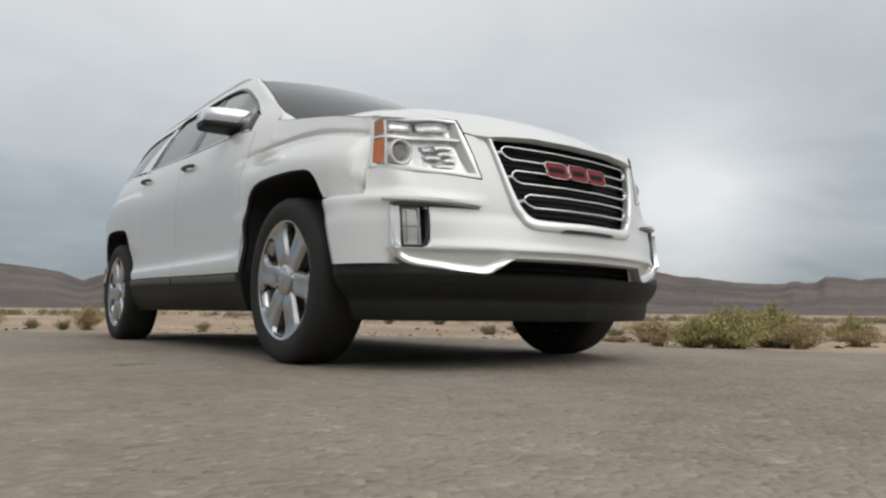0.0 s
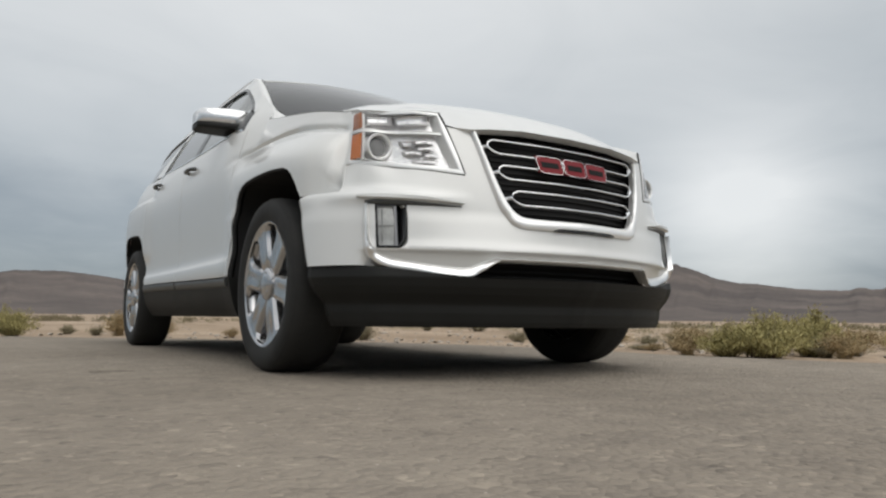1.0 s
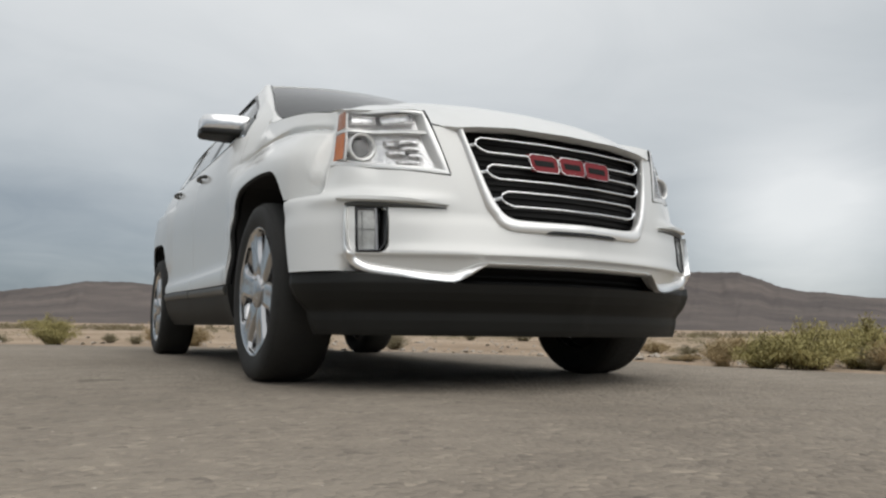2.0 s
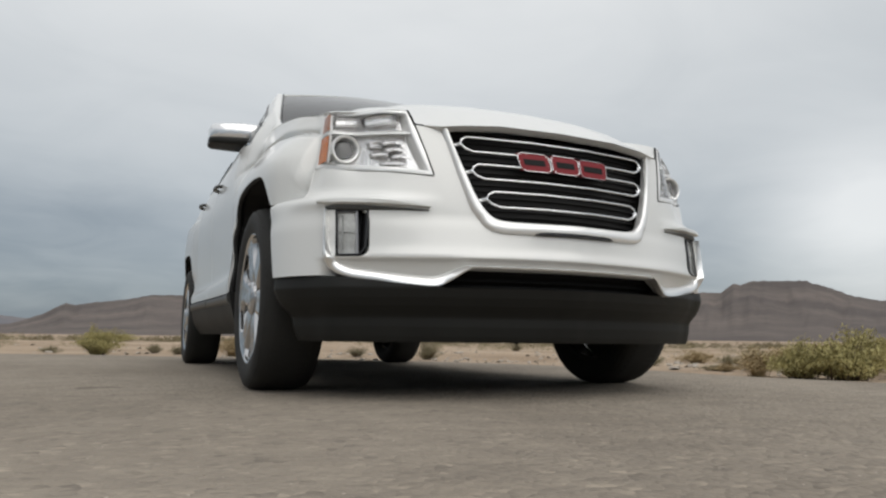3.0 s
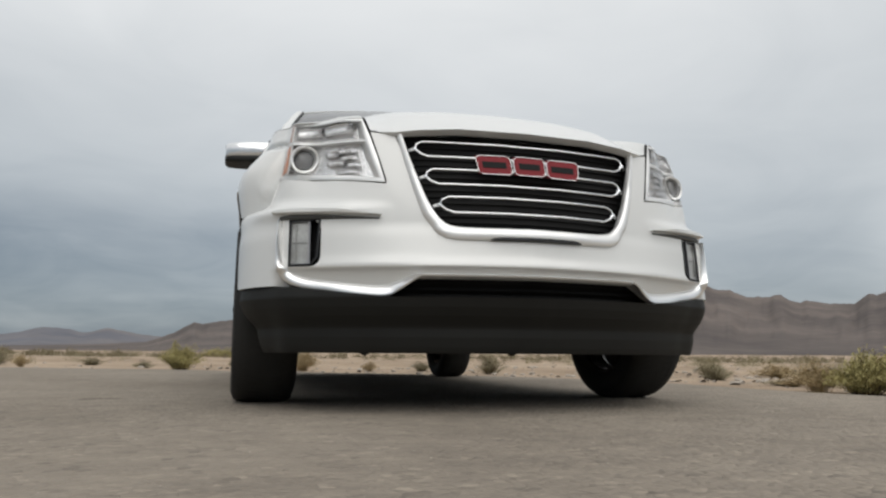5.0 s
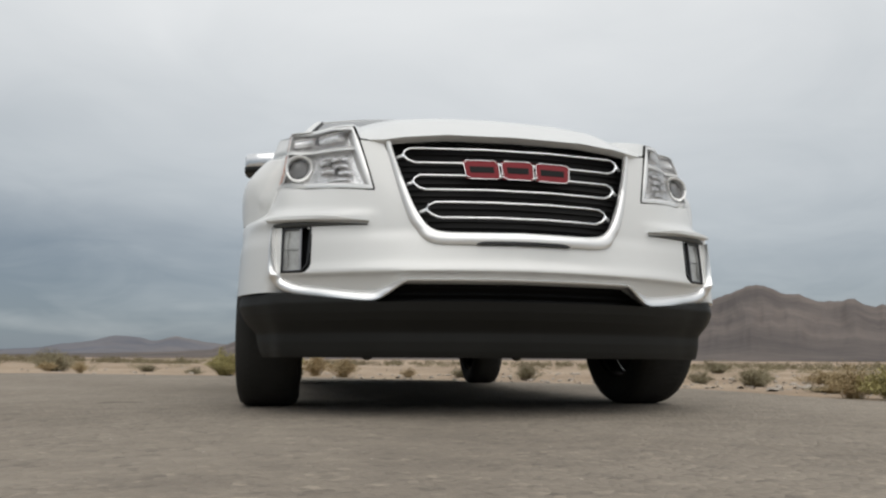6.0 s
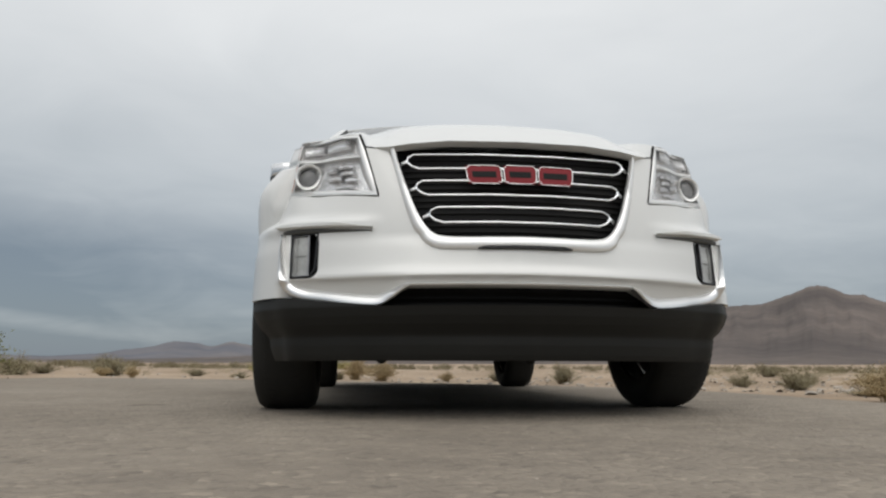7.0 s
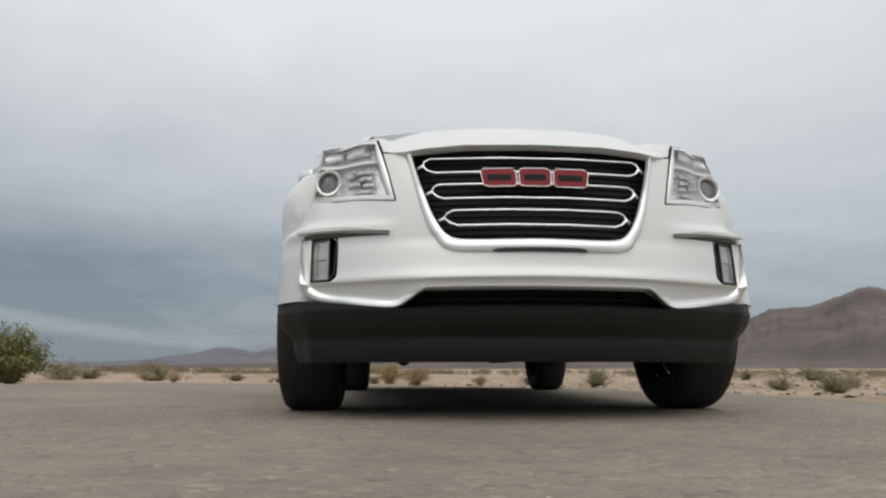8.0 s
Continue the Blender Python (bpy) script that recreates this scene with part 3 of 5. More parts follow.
def tube(name, pts, r, mat, n=10, closed=False, flat=1.0):
    """A round bar along 3D points."""
    P = [Vector(p) for p in pts]
    m, verts, faces = len(P), [], []
    for i, p in enumerate(P):
        d = (P[(i + 1) % m] - P[i - 1]) if closed else (P[min(m - 1, i + 1)] - P[max(0, i - 1)])
        d.normalize()
        a = d.cross(Vector((0, 1, 0)) if abs(d.y) < 0.9 else Vector((1, 0, 0))).normalized()
        b = d.cross(a)
        rr = r[i] if isinstance(r, (list, tuple)) else r
        for k in range(n):
            t = 2 * math.pi * k / n
            verts.append(p + a * rr * math.cos(t) + b * rr * flat * math.sin(t))
    for i in range(m if closed else m - 1):
        j = (i + 1) % m
        for k in range(n):
            l = (k + 1) % n
            faces.append((i * n + k, i * n + l, j * n + l, j * n + k))
    if not closed:
        faces.append(tuple(range(n)))
        faces.append(tuple((m - 1) * n + k for k in range(n))[::-1])
    return mesh_from(name, verts, faces, mat, angle=50)


def box_mesh(name, c, s, mat, bevel=0.004, rot=None, seg=2):
    bm = bmesh.new()
    bmesh.ops.create_cube(bm, size=1.0)
    for v in bm.verts:
        v.co = Vector((v.co.x * s[0], v.co.y * s[1], v.co.z * s[2]))
    if bevel:
        bmesh.ops.bevel(bm, geom=bm.edges[:], offset=bevel, segments=seg, affect="EDGES", profile=0.5)
    if rot:
        bmesh.ops.rotate(bm, verts=bm.verts, matrix=Euler([radians(a) for a in rot]).to_matrix())
    bmesh.ops.translate(bm, verts=bm.verts, vec=Vector(c))
    me = bpy.data.meshes.new(name)
    bm.to_mesh(me)
    bm.free()
    me.materials.append(mat)
    me.shade_smooth()
    me.set_sharp_from_angle(angle=radians(40))
    return me


def span(a, b, n, extra=()):
    return sorted(set([a + (b - a) * i / n for i in range(n + 1)] + [e for e in extra if a <= e <= b]))


WHEELBASE = 2.857
car = thing("car", (0, 0, 0), "pearl white mid-size SUV with chrome trim parked on asphalt", "car")


# -- hood --
def lamp_hi(q):
    return interp(abs(q), (0.466, 0.52, 0.60, 0.80), (0.946, 0.953, 0.961, 0.968))


LAMP_TOP = [lamp_skin(q, lamp_hi(q) + 0.004) for q in (0.462, 0.50, 0.56, 0.64, 0.72, 0.755, 0.80)]
HOOD_S = (0, 0.30, 0.47, 0.565, 0.655, 0.695, 0.74, 0.80, 0.87, 0.935, 0.965, 1.0)
HOOD_X = (0, 0.23, 0.36, 0.43, 0.497) + tuple(p.x for p in LAMP_TOP)
HOOD_Y = (-0.815, -0.808, -0.792, -0.768, -0.712) + tuple(p.y for p in LAMP_TOP)
HOOD_Z = (0.905, 0.902, 0.892, 0.886, 0.898) + tuple(p.z for p in LAMP_TOP)


def shut_z(y):
    """Height of the seam between hood and fender."""
    return interp(y, (-0.52, -0.43, -0.2, 0.0, 0.2, 0.36, 0.6), (0.972, 0.980, 1.025, 1.06, 1.095, 1.13, 1.15))


def hood_point(s, t):
    sg, s = (-1 if s < 0 else 1), abs(s)
    x0, y0, z0 = interp(s, HOOD_S, HOOD_X), interp(s, HOOD_S, HOOD_Y), interp(s, HOOD_S, HOOD_Z)
    y1 = 0.14 + 0.22 * s * s
    x1 = s * side_x(0.36, 1.13)
    y = y0 + (y1 - y0) * t
    e = 1 - (1 - t) ** 2.3
    xm = s * side_x(max(-0.43, y), shut_z(y))
    x = (x0 + (xm - x0) * sstep(0, 0.35, t)) if s < 0.999 else side_x(y, shut_z(y))
    zc = 1.155
    z1 = zc - 0.025 * s ** 2
    z = z0 + (z1 - z0) * e
    if s > 0.6:
        w = sstep(0.6, 1.0, s) * sstep(0.0, 0.1, t)
        z = z * (1 - w) + (shut_z(y) + 0.002) * w
    # raised dome in the middle
    z += 0.020 * sstep(0.62, 0.50, s) * sstep(0.02, 0.25, t) * (1 - 0.6 * t)
    return Vector((sg * x, y, z))


def build_hood():
    ss = sorted(set([-v for v in HOOD_S] + list(HOOD_S) + list(np.linspace(-1, 1, 61).round(4))))
    ts = [0, 0.006, 0.02, 0.04, 0.07, 0.1, 0.14, 0.19, 0.25, 0.32, 0.4, 0.5, 0.6, 0.7, 0.8, 0.9, 1.0]
    verts, faces = [], []
    for s in ss:
        for t in ts:
            verts.append(hood_point(s, t))
    m = len(ts)
    for i in range(len(ss) - 1):
        for k in range(m - 1):
            p = i * m + k
            faces.append((p, p + m, p + m + 1, p + 1))
    # folded front lip
    b = len(verts)
    for i in range(len(ss)):
        v = verts[i * m]
        verts += [v.copy(), v + Vector((0, 0.03, -0.012))]
    for i in range(len(ss) - 1):
        faces.append((b + 2 * i, b + 2 * i + 1, b + 2 * i + 3, b + 2 * i + 2))
    return mesh_from("hood", verts, faces, PAINT, angle=38)


hood = part("hood", build_hood(), car)


# -- front bumper skin --
def fascia_lo(q):
    return interp(abs(q), (0, 0.366, 0.45, 0.50, 0.60, 0.70, 0.78, 1.03), (0.413, 0.413, 0.374, 0.372, 0.382, 0.392, 0.394, 0.394))


def lamp_lo(q):
    return interp(abs(q), (0.466, 0.70, 0.80), (0.719, 0.750, 0.768))


LAMP_Q = 0.80


def fascia_mid(q):
    """Top of the bumper's lower band; the grille's foot in the middle."""
    a = abs(q)
    return 0.606 if a > 0.362 else interp(a, (0, 0.28, 0.33, 0.350, 0.362), (0.545, 0.546, 0.556, 0.576, 0.606))


def fascia_cheek(q):
    a = abs(q)
    if a <= 0.4575:
        return interp(a, (0.362, 0.374, 0.3745), (0.606, 0.70, 0.715))
    return lamp_lo(a) - 0.004


def join_sheets(name, sheets, mat, flip, flange):
    """Several bands of one moulded skin, welded where they meet."""
    bm = bmesh.new()
    for us, lo, up, nz, *kind in sheets:
        skin = kind[0] if kind else (lambda q, z: front(to_arch(q, z), z))
        grid = []
        for u in us:
            a, b = lo(u), up(u)
            grid.append([bm.verts.new(skin(u, a + (b - a) * k / nz)) for k in range(nz + 1)])
        for i in range(len(us) - 1):
            for k in range(nz):
                f = (grid[i][k], grid[i + 1][k], grid[i + 1][k + 1], grid[i][k + 1])
                bm.faces.new(f[::-1] if flip else f)
    bmesh.ops.remove_doubles(bm, verts=bm.verts, dist=0.0004)
    rim = [e for e in bm.edges if e.is_boundary]
    made = {}
    for e in rim:
        for v in e.verts:
            if v not in made:
                made[v] = (bm.verts.new(v.co), bm.verts.new(v.co + Vector(flange)))
    for e in rim:
        a, b = e.verts
        f = (made[a][0], made[b][0], made[b][1], made[a][1])
        try:
            bm.faces.new(f)
        except ValueError:
            pass
    me = bpy.data.meshes.new(name)
    bm.to_mesh(me)
    bm.free()
    me.materials.append(mat)
    me.shade_smooth()
    me.set_sharp_from_angle(angle=radians(42))
    return me


def arch_q(z):
    """Where the bumper's skin ends at the wheel opening, at height z."""
    return interp(z, (0.19, 0.30, 0.385, 0.492, 0.60, 0.66), (0.905, 0.935, 0.945, 0.980, 1.020, 1.045))


def to_arch(q, z):
    a = abs(q)
    if a > 0.86:
        a = 0.86 + (a - 0.86) / 0.17 * (arch_q(z) - 0.86)
    return math.copysign(a, q)


FOG = (0.650, 0.744, 0.452, 0.606)
for sg in (-1, 1):
    qs = [sg * q for q in span(0, 1.03, 50, (0.33, 0.350, 0.356, 0.362, 0.366, 0.37, 0.374, 0.3745, 0.38, 0.45, 0.4575, 0.4576, 0.650, 0.744, 0.748, 0.756, 0.764, 0.772, 0.78, 0.79, LAMP_Q))]
    bands = [(qs, fascia_lo, lambda q: FOG[2], 14),
             ([q for q in qs if abs(q) <= FOG[0] + 1e-6], lambda q: FOG[2], fascia_mid, 12),
             ([q for q in qs if abs(q) >= FOG[1] - 1e-6], lambda q: FOG[2], fascia_mid, 12),
             ([q for q in qs if abs(q) >= 0.3619], lambda q: 0.606, lambda q: min(0.655, fascia_cheek(q)) if abs(q) <= 0.45751 else 0.655, 6),
             ([q for q in qs if 0.3619 <= abs(q) <= 0.4575 + 1e-6], lambda q: min(0.655, fascia_cheek(q)), fascia_cheek, 8),
             ([q for q in qs if 0.3744 <= abs(q) <= 0.4575 + 1e-6], lambda q: 0.715, lambda q: interp(abs(q), (0.374, 0.458), (0.884, 0.899)), 12),
             ([q for q in qs if 0.4575 - 1e-6 <= abs(q) <= LAMP_Q + 1e-6], lambda q: 0.655, lambda q: 0.715 if abs(q) < 0.45755 else lamp_lo(q) - 0.004, 8, lamp_skin)]
    part("bumper_skin", join_sheets("bumper_skin", bands, PAINT, sg < 0, (-sg * 0.006, 0.025, 0)), car)


# -- black lower bumper --
def lower_skin(q, z, out=0.0):
    q = to_arch(q, z)
    p = front(q, 0.394, 0)
    d = interp(z, (0.17, 0.190, 0.205, 0.235, 0.256, 0.264, 0.272, 0.300, 0.325, 0.355, 0.385, 0.43), (0.076, 0.061, 0.054, 0.046, 0.0445, 0.044, 0.039, 0.013, -0.003, -0.014, -0.010, 0.0))
    a = abs(q)
    d += -0.033 * (1 - sstep(0.745, 0.80, a)) + 0.020 * sstep(0.72, 0.84, a) - out
    th = math.pi / 2 * sstep(0.66, 1.02, a)
    s = -1 if q < 0 else 1
    return Vector((p.x - s * d * math.sin(th), p.y + d * math.cos(th), z))


def lower_up(q):
    return interp(abs(q), (0, 0.445, 0.455, 0.50, 0.60, 0.70, 0.78, 1.03), (0.354, 0.354, 0.358, 0.361, 0.372, 0.385, 0.390, 0.391))


qs_all = [q for q in span(-1.03, 1.03, 120, (-0.455, -0.445, 0.445, 0.455))]
part("lower_bumper", sheet("lower_bumper", qs_all, lambda q: 0.187, lower_up, lower_skin, 40, PLASTIC, (0, 0.03, 0)), car,
     "black textured plastic lower bumper and air dam")
qs_in = span(-0.47, 0.47, 40)
part("intake_mesh", sheet("intake_mesh", qs_in, lambda q: 0.33, lambda q: 0.445, lambda q, z: front(q, z, -0.075), 6, GRILLE_BLACK), car)
for k in range(3):
    zz = 0.365 + 0.021 * k
    w = 0.445 - 0.03 * k
    part("intake_bar", tube("intake_bar", [front(q, zz, -0.05) for q in span(-w, w, 24)], 0.005, GRILLE_BLACK, 6), car)

# -- chrome trims on the bumper --
TRIM = [(0.362, 0.422, 0.007), (0.385, 0.413, 0.011), (0.415, 0.396, 0.0155), (0.45, 0.380, 0.0185), (0.49, 0.378, 0.0195), (0.56, 0.384, 0.020), (0.63, 0.393, 0.0205),
        (0.70, 0.405, 0.021), (0.742, 0.424, 0.0205), (0.764, 0.455, 0.014), (0.770, 0.50, 0.010), (0.772, 0.55, 0.008), (0.772, 0.605, 0.006)]
LEDGE_SHADE = [(0.775, 0.611, 0.006), (0.74, 0.612, 0.0088), (0.68, 0.611, 0.0088), (0.62, 0.608, 0.0065), (0.56, 0.605, 0.0040), (0.505, 0.602, 0.0015)]
for sg in (-1, 1):
    part("bumper_trim", ribbon("bumper_trim", smooth_line(TRIM, 6), front, SATIN, 0.020, sg, False, -0.004, 0.017), car, "bright chrome trim strip")
    part("fog_ledge", ribbon("fog_ledge", smooth_line([(0.80, 0.632, .004), (0.77, 0.632, .011), (0.70, 0.631, .013), (0.62, 0.627, .011), (0.56, 0.620, .007), (0.50, 0.612, .002)], 6), front, PAINT, 0.020, sg), car)
    # dark strip that draws the shadow cast by the overhanging ledge
    part("ledge_shade", ribbon("ledge_shade", smooth_line(LEDGE_SHADE, 6), front, MOULDING, 0.006, sg), car, "slim dark strip for the shadow under the fog lamp ledge")
CENTRE_LIP = [(q, 0.420, 0.0065) for q in (-0.372, -0.3, -0.2, -0.1, 0, 0.1, 0.2, 0.3, 0.372)]
part("centre_trim", ribbon("centre_trim", CENTRE_LIP, front, SATIN, 0.010), car, "bright chrome trim strip")

SEAM = [(0.372, 0.884, .003), (0.41, 0.892, .003), (0.450, 0.900, .0035), (0.456, 0.912, .007), (0.4570, 0.930, .0075), (0.458, 0.950, .006)]
LAMP_GAP = [(0.4565, 0.906, .0068), (0.4565, 0.86, .0058), (0.4565, 0.79, .0040), (0.4575, 0.722, .0030)]
for sg in (-1, 1):
    part("hood_seam", ribbon("hood_seam", smooth_line(SEAM, 5), front, GRILLE_BLACK, 0.0012, sg), car)
    part("lamp_gap", ribbon("lamp_gap", smooth_line(LAMP_GAP, 5), front, GRILLE_BLACK, 0.0014, sg), car)

# -- fog lamps --
for sg in (-1, 1):
    fog = part("fog_lamp", sheet("fog_lamp", [sg * q for q in span(FOG[0] - 0.005, FOG[1] + 0.005, 6)], lambda q: FOG[2] - 0.005, lambda q: FOG[3] + 0.005,
                                 lambda q, z: front(q, z, -0.045), 4, GLOSS_BLACK, (0, 0, 0), sg < 0), car)
    rim = [(FOG[0] + 0.01, FOG[2] + 0.03, .004), (FOG[0] + 0.028, FOG[2] + 0.006, .004), (FOG[1] - 0.004, FOG[2] + 0.004, .004), (FOG[1] - 0.002, FOG[3] - 0.004, .004),
           (FOG[0] + 0.004, FOG[3] - 0.004, .004)]
    for z0, up in ((FOG[2], 1), (FOG[3], -1)):
        r = 0.032
        def curve(q):
            return r - math.sqrt(max(0.0, r * r - (r - min(r, abs(q) - FOG[0])) ** 2))
        part("corner_fillet", sheet("corner_fillet", [sg * (FOG[0] + r * k * k / 64) for k in range(9)], lambda q: z0 if up > 0 else z0 - curve(q), lambda q: z0 + curve(q) if up > 0 else z0,
                                    lambda q, z: front(q, z, -0.0005), 4, PAINT, (0, 0.02, 0), sg < 0), fog)
    part("surround", ribbon("surround", rim, front, GLOSS_BLACK, 0.002, sg, True, -0.045), fog)
    part("lens", sheet("lens", [sg * q for q in span(0.685, 0.737, 5)], lambda q: 0.464, lambda q: 0.596,
                       lambda q, z: front(q, z, -0.012 + 0.006 * math.sin(math.pi * (z - 0.464) / 0.132)), 10, FOG_LENS, (0, 0.03, 0), sg < 0), fog, "clear ribbed lens")
    for q0, z0, q1, z1 in ((0.722, 0.474, 0.722, 0.588), (0.689, 0.530, 0.733, 0.530)):
        part("lens_rib", ribbon("lens_rib", [(q0, z0, .0014), ((q0 + q1) / 2, (z0 + z1) / 2, .0018), (q1, z1, .0014)], front, FOG_LENS, -0.0035, sg, False, -0.014), fog)
    part("lens_frame", ribbon("lens_frame", [(0.683, 0.462, .004), (0.739, 0.462, .004), (0.739, 0.598, .004), (0.683, 0.598, .004)], front, LAMP_GREY, -0.004, sg, True, -0.03), fog)

# -- grille --
grille = part("grille", sheet("grille", span(-0.378, 0.378, 30), lambda q: 0.556, lambda q: 0.896, lambda q, z: front(q, z, -0.060), 16, GRILLE_BLACK), car,
              "black grille with chrome loops and a chrome surround")
for k in range(15):
    zz = 0.578 + 0.0215 * k
    part("slat", sheet("slat", span(-0.372, 0.372, 24), lambda q: zz - 0.004, lambda q: zz + 0.004, lambda q, z: front(q, z, -0.052), 1, GRILLE_BLACK, (0, 0.010, 0)), grille)
SUR = [(-0.358, 0.890, 0.0100), (-0.366, 0.820, 0.0105), (-0.372, 0.720, 0.0135), (-0.372, 0.650, 0.0165), (-0.365, 0.602, 0.0205), (-0.338, 0.568, 0.0205), (-0.290, 0.554, 0.0220), (-0.200, 0.551, 0.0215), (-0.100, 0.551, 0.0215), (0.000, 0.551, 0.0215), (0.100, 0.551, 0.0215), (0.200, 0.551, 0.0215), (0.290, 0.554, 0.0220), (0.338, 0.568, 0.0205), (0.365, 0.602, 0.0205), (0.372, 0.650, 0.0165), (0.372, 0.720, 0.0135), (0.366, 0.820, 0.0105), (0.358, 0.890, 0.0100)]
part("surround", ribbon("surround", smooth_line(SUR, 5), front, BRIGHT, 0.014), grille, "chrome grille surround")
part("top_rail", ribbon("top_rail", smooth_line([(-0.35, 0.887, .004), (-0.2, 0.897, .004), (0, 0.900, .004), (0.2, 0.897, .004), (0.35, 0.887, .004)], 6), front, GLOSS_BLACK, -0.008), grille)
part("slot", ribbon("slot", smooth_line([(-0.165, 0.532, .0015), (-0.140, 0.5365, .0070), (-0.08, 0.5375, .0080), (0, 0.5375, .0080), (0.08, 0.5375, .0080), (0.140, 0.5365, .0070), (0.165, 0.532, .0015)], 4), front, GLOSS_BLACK, 0.0150), grille)


def loop_points(w, z, h, tip):
    a = [(-w, z), (-w + tip * 0.35, z + h * 0.62), (-w + tip, z + h), (-w + tip * 2.2, z + h * 1.0)]
    top = a + [(-w * 0.3, z + h), (w * 0.3, z + h)] + [(-x, y) for x, y in a[::-1]]
    return top + [(x, 2 * z - y) for x, y in top[-2:0:-1]]


for w, z, h, tip in ((0.330, 0.833, 0.026, 0.03), (0.333, 0.738, 0.025, 0.03), (0.325, 0.645, 0.0255, 0.038)):
    pts = [(a, b, 0.0045) for a, b in loop_points(w, z, h, tip)]
    part("chrome_loop", tube("chrome_loop", [front(a, b, 0.0) for a, b, _ in pts], 0.0039, CHROME, 8, True), grille)
    for sg in (-1, 1):
        part("bracket", tube("bracket", [front(sg * (w - 0.001), z, -0.002), front(sg * (w + 0.016), z - 0.003, -0.016)], 0.0075, CHROME, 8), grille)

# -- badge: three plain red plates in chrome rims --
for x0, x1 in ((-0.166, -0.060), (-0.052, 0.048), (0.056, 0.166)):
    sl = 0.006
    rim = [(x0 + 2 * sl, 0.752, .0013), (x1 - 0.012, 0.752, .0013), (x1, 0.764, .0013), (x1, 0.806, .0013), (x1 - 0.012, 0.818, .0013), (x0 + 0.012, 0.818, .0013), (x0, 0.806, .0013), (x0, 0.764, .0013)]
    plate = part("badge_plate", sheet("badge_plate", span(x0 + 0.002, x1 - 0.002, 6), lambda q: 0.754, lambda q: 0.816, lambda q, z: front(q, z, 0.004), 3, BADGE_RED, (0, 0.010, 0)), grille,
                 "plain red enamel badge plate")
    part("badge_inset", sheet("badge_inset", span(x0 + 0.016, x1 - 0.016, 4), lambda q: 0.774, lambda q: 0.796, lambda q, z: front(q, z, 0.0055), 2, GRILLE_BLACK, (0, 0.004, 0)), grille)
    part("badge_rim", ribbon("badge_rim", rim, front, CHROME, 0.0065, 1, True, 0.0), grille, "polished chrome rim")


# -- headlamps --
for sg in (-1, 1):
    qs = [sg * q for q in span(0.461, 0.80, 26, (0.748, 0.756, 0.764, 0.772, 0.78, 0.79))]
    lamp = part("headlamp", sheet("headlamp", qs, lamp_lo, lamp_hi, lambda q, z: lamp_skin(q, z, -0.050), 10, REFLECTOR, (0, 0, 0), sg < 0), car, "chrome headlamp with a clear cover and an amber marker")
    frame_pts = [(0.466, lamp_lo(0.473) + 0.0075, .0105), (0.56, lamp_lo(0.56) + 0.0075, .0105), (0.66, lamp_lo(0.66) + 0.0075, .0105), (0.794, lamp_lo(0.794) + 0.0075, .0105),
                 (0.798, 0.84, .004), (0.798, 0.90, .004), (0.796, lamp_hi(0.794) - 0.004, .007), (0.66, lamp_hi(0.66) - 0.004, .007), (0.56, lamp_hi(0.56) - 0.004, .007),
                 (0.467, lamp_hi(0.474) - 0.006, .008), (0.470, 0.88, .013), (0.470, 0.80, .013)]
    part("bezel", ribbon("bezel", frame_pts, lamp_skin, BRIGHT, 0.005, sg, True, -0.05), lamp)
    part("divider", ribbon("divider", smooth_line([(0.48, 0.868, .006), (0.60, 0.876, .006), (0.70, 0.884, .006), (0.792, 0.89, .006)], 5), lamp_skin, BRIGHT, -0.004, sg, False, -0.05), lamp)
    part("amber_marker", sheet("amber_marker", [sg * q for q in span(0.748, 0.798, 8)], lambda q: 0.782, lambda q: 0.878, lambda q, z: lamp_skin(q, z, -0.004), 6, AMBER, (0, 0.02, 0), sg < 0), lamp, "amber side marker")
    part("amber_marker", sheet("amber_marker", [sg * q for q in span(0.748, 0.798, 8)], lambda q: 0.897, lambda q: 0.962, lambda q, z: lamp_skin(q, z, -0.004), 6, AMBER_DULL, (0, 0.02, 0), sg < 0), lamp, "amber side marker")
    part("amber_post", ribbon("amber_post", [(0.738, 0.775, .006), (0.738, 0.86, .006), (0.738, 0.955, .006)], lamp_skin, BRIGHT, -0.006, sg, False, -0.05), lamp)
    c = lamp_skin(sg * 0.682, 0.822, -0.02)
    part("projector", lathe("projector", [(0.045, 0.0), (0.045, 0.044), (0.0, 0.048), (-0.014, 0.050), (-0.018, 0.047), (-0.016, 0.041), (0.004, 0.036), (0.012, 0.034)], BRIGHT, 32, "y", c), lamp)
    part("projector_lens", lathe("projector_lens", [(0.012, 0.034), (0.002, 0.031), (-0.005, 0.022), (-0.008, 0.010), (-0.009, 0.0)], LENS_GREY, 32, "y", c), lamp, "dark glass projector lens")
    for a, b, w, h in ((0.545, 0.835, .030, .010), (0.545, 0.810, .026, .009), (0.595, 0.830, .018, .012), (0.590, 0.795, .022, .009), (0.535, 0.785, .020, .008), (0.56, 0.762, .03, .007)):
        part("reflector_facet", ribbon("reflector_facet", [(a - w, b, h), (a, b + 0.004, h * 1.1), (a + w, b + 0.002, h)], lamp_skin, REFLECTOR, -0.022, sg, False, -0.048), lamp)
    for a, b, w, h in ((0.56, 0.918, .055, .022), (0.67, 0.922, .040, .020)):
        part("turn_lamp", ribbon("turn_lamp", [(a - w, b, h), (a - w / 2, b + 0.003, h), (a, b + 0.004, h), (a + w / 2, b + .003, h), (a + w, b + 0.002, h * 0.9)], lamp_skin, REFLECTOR, -0.02, sg, False, -0.048), lamp)
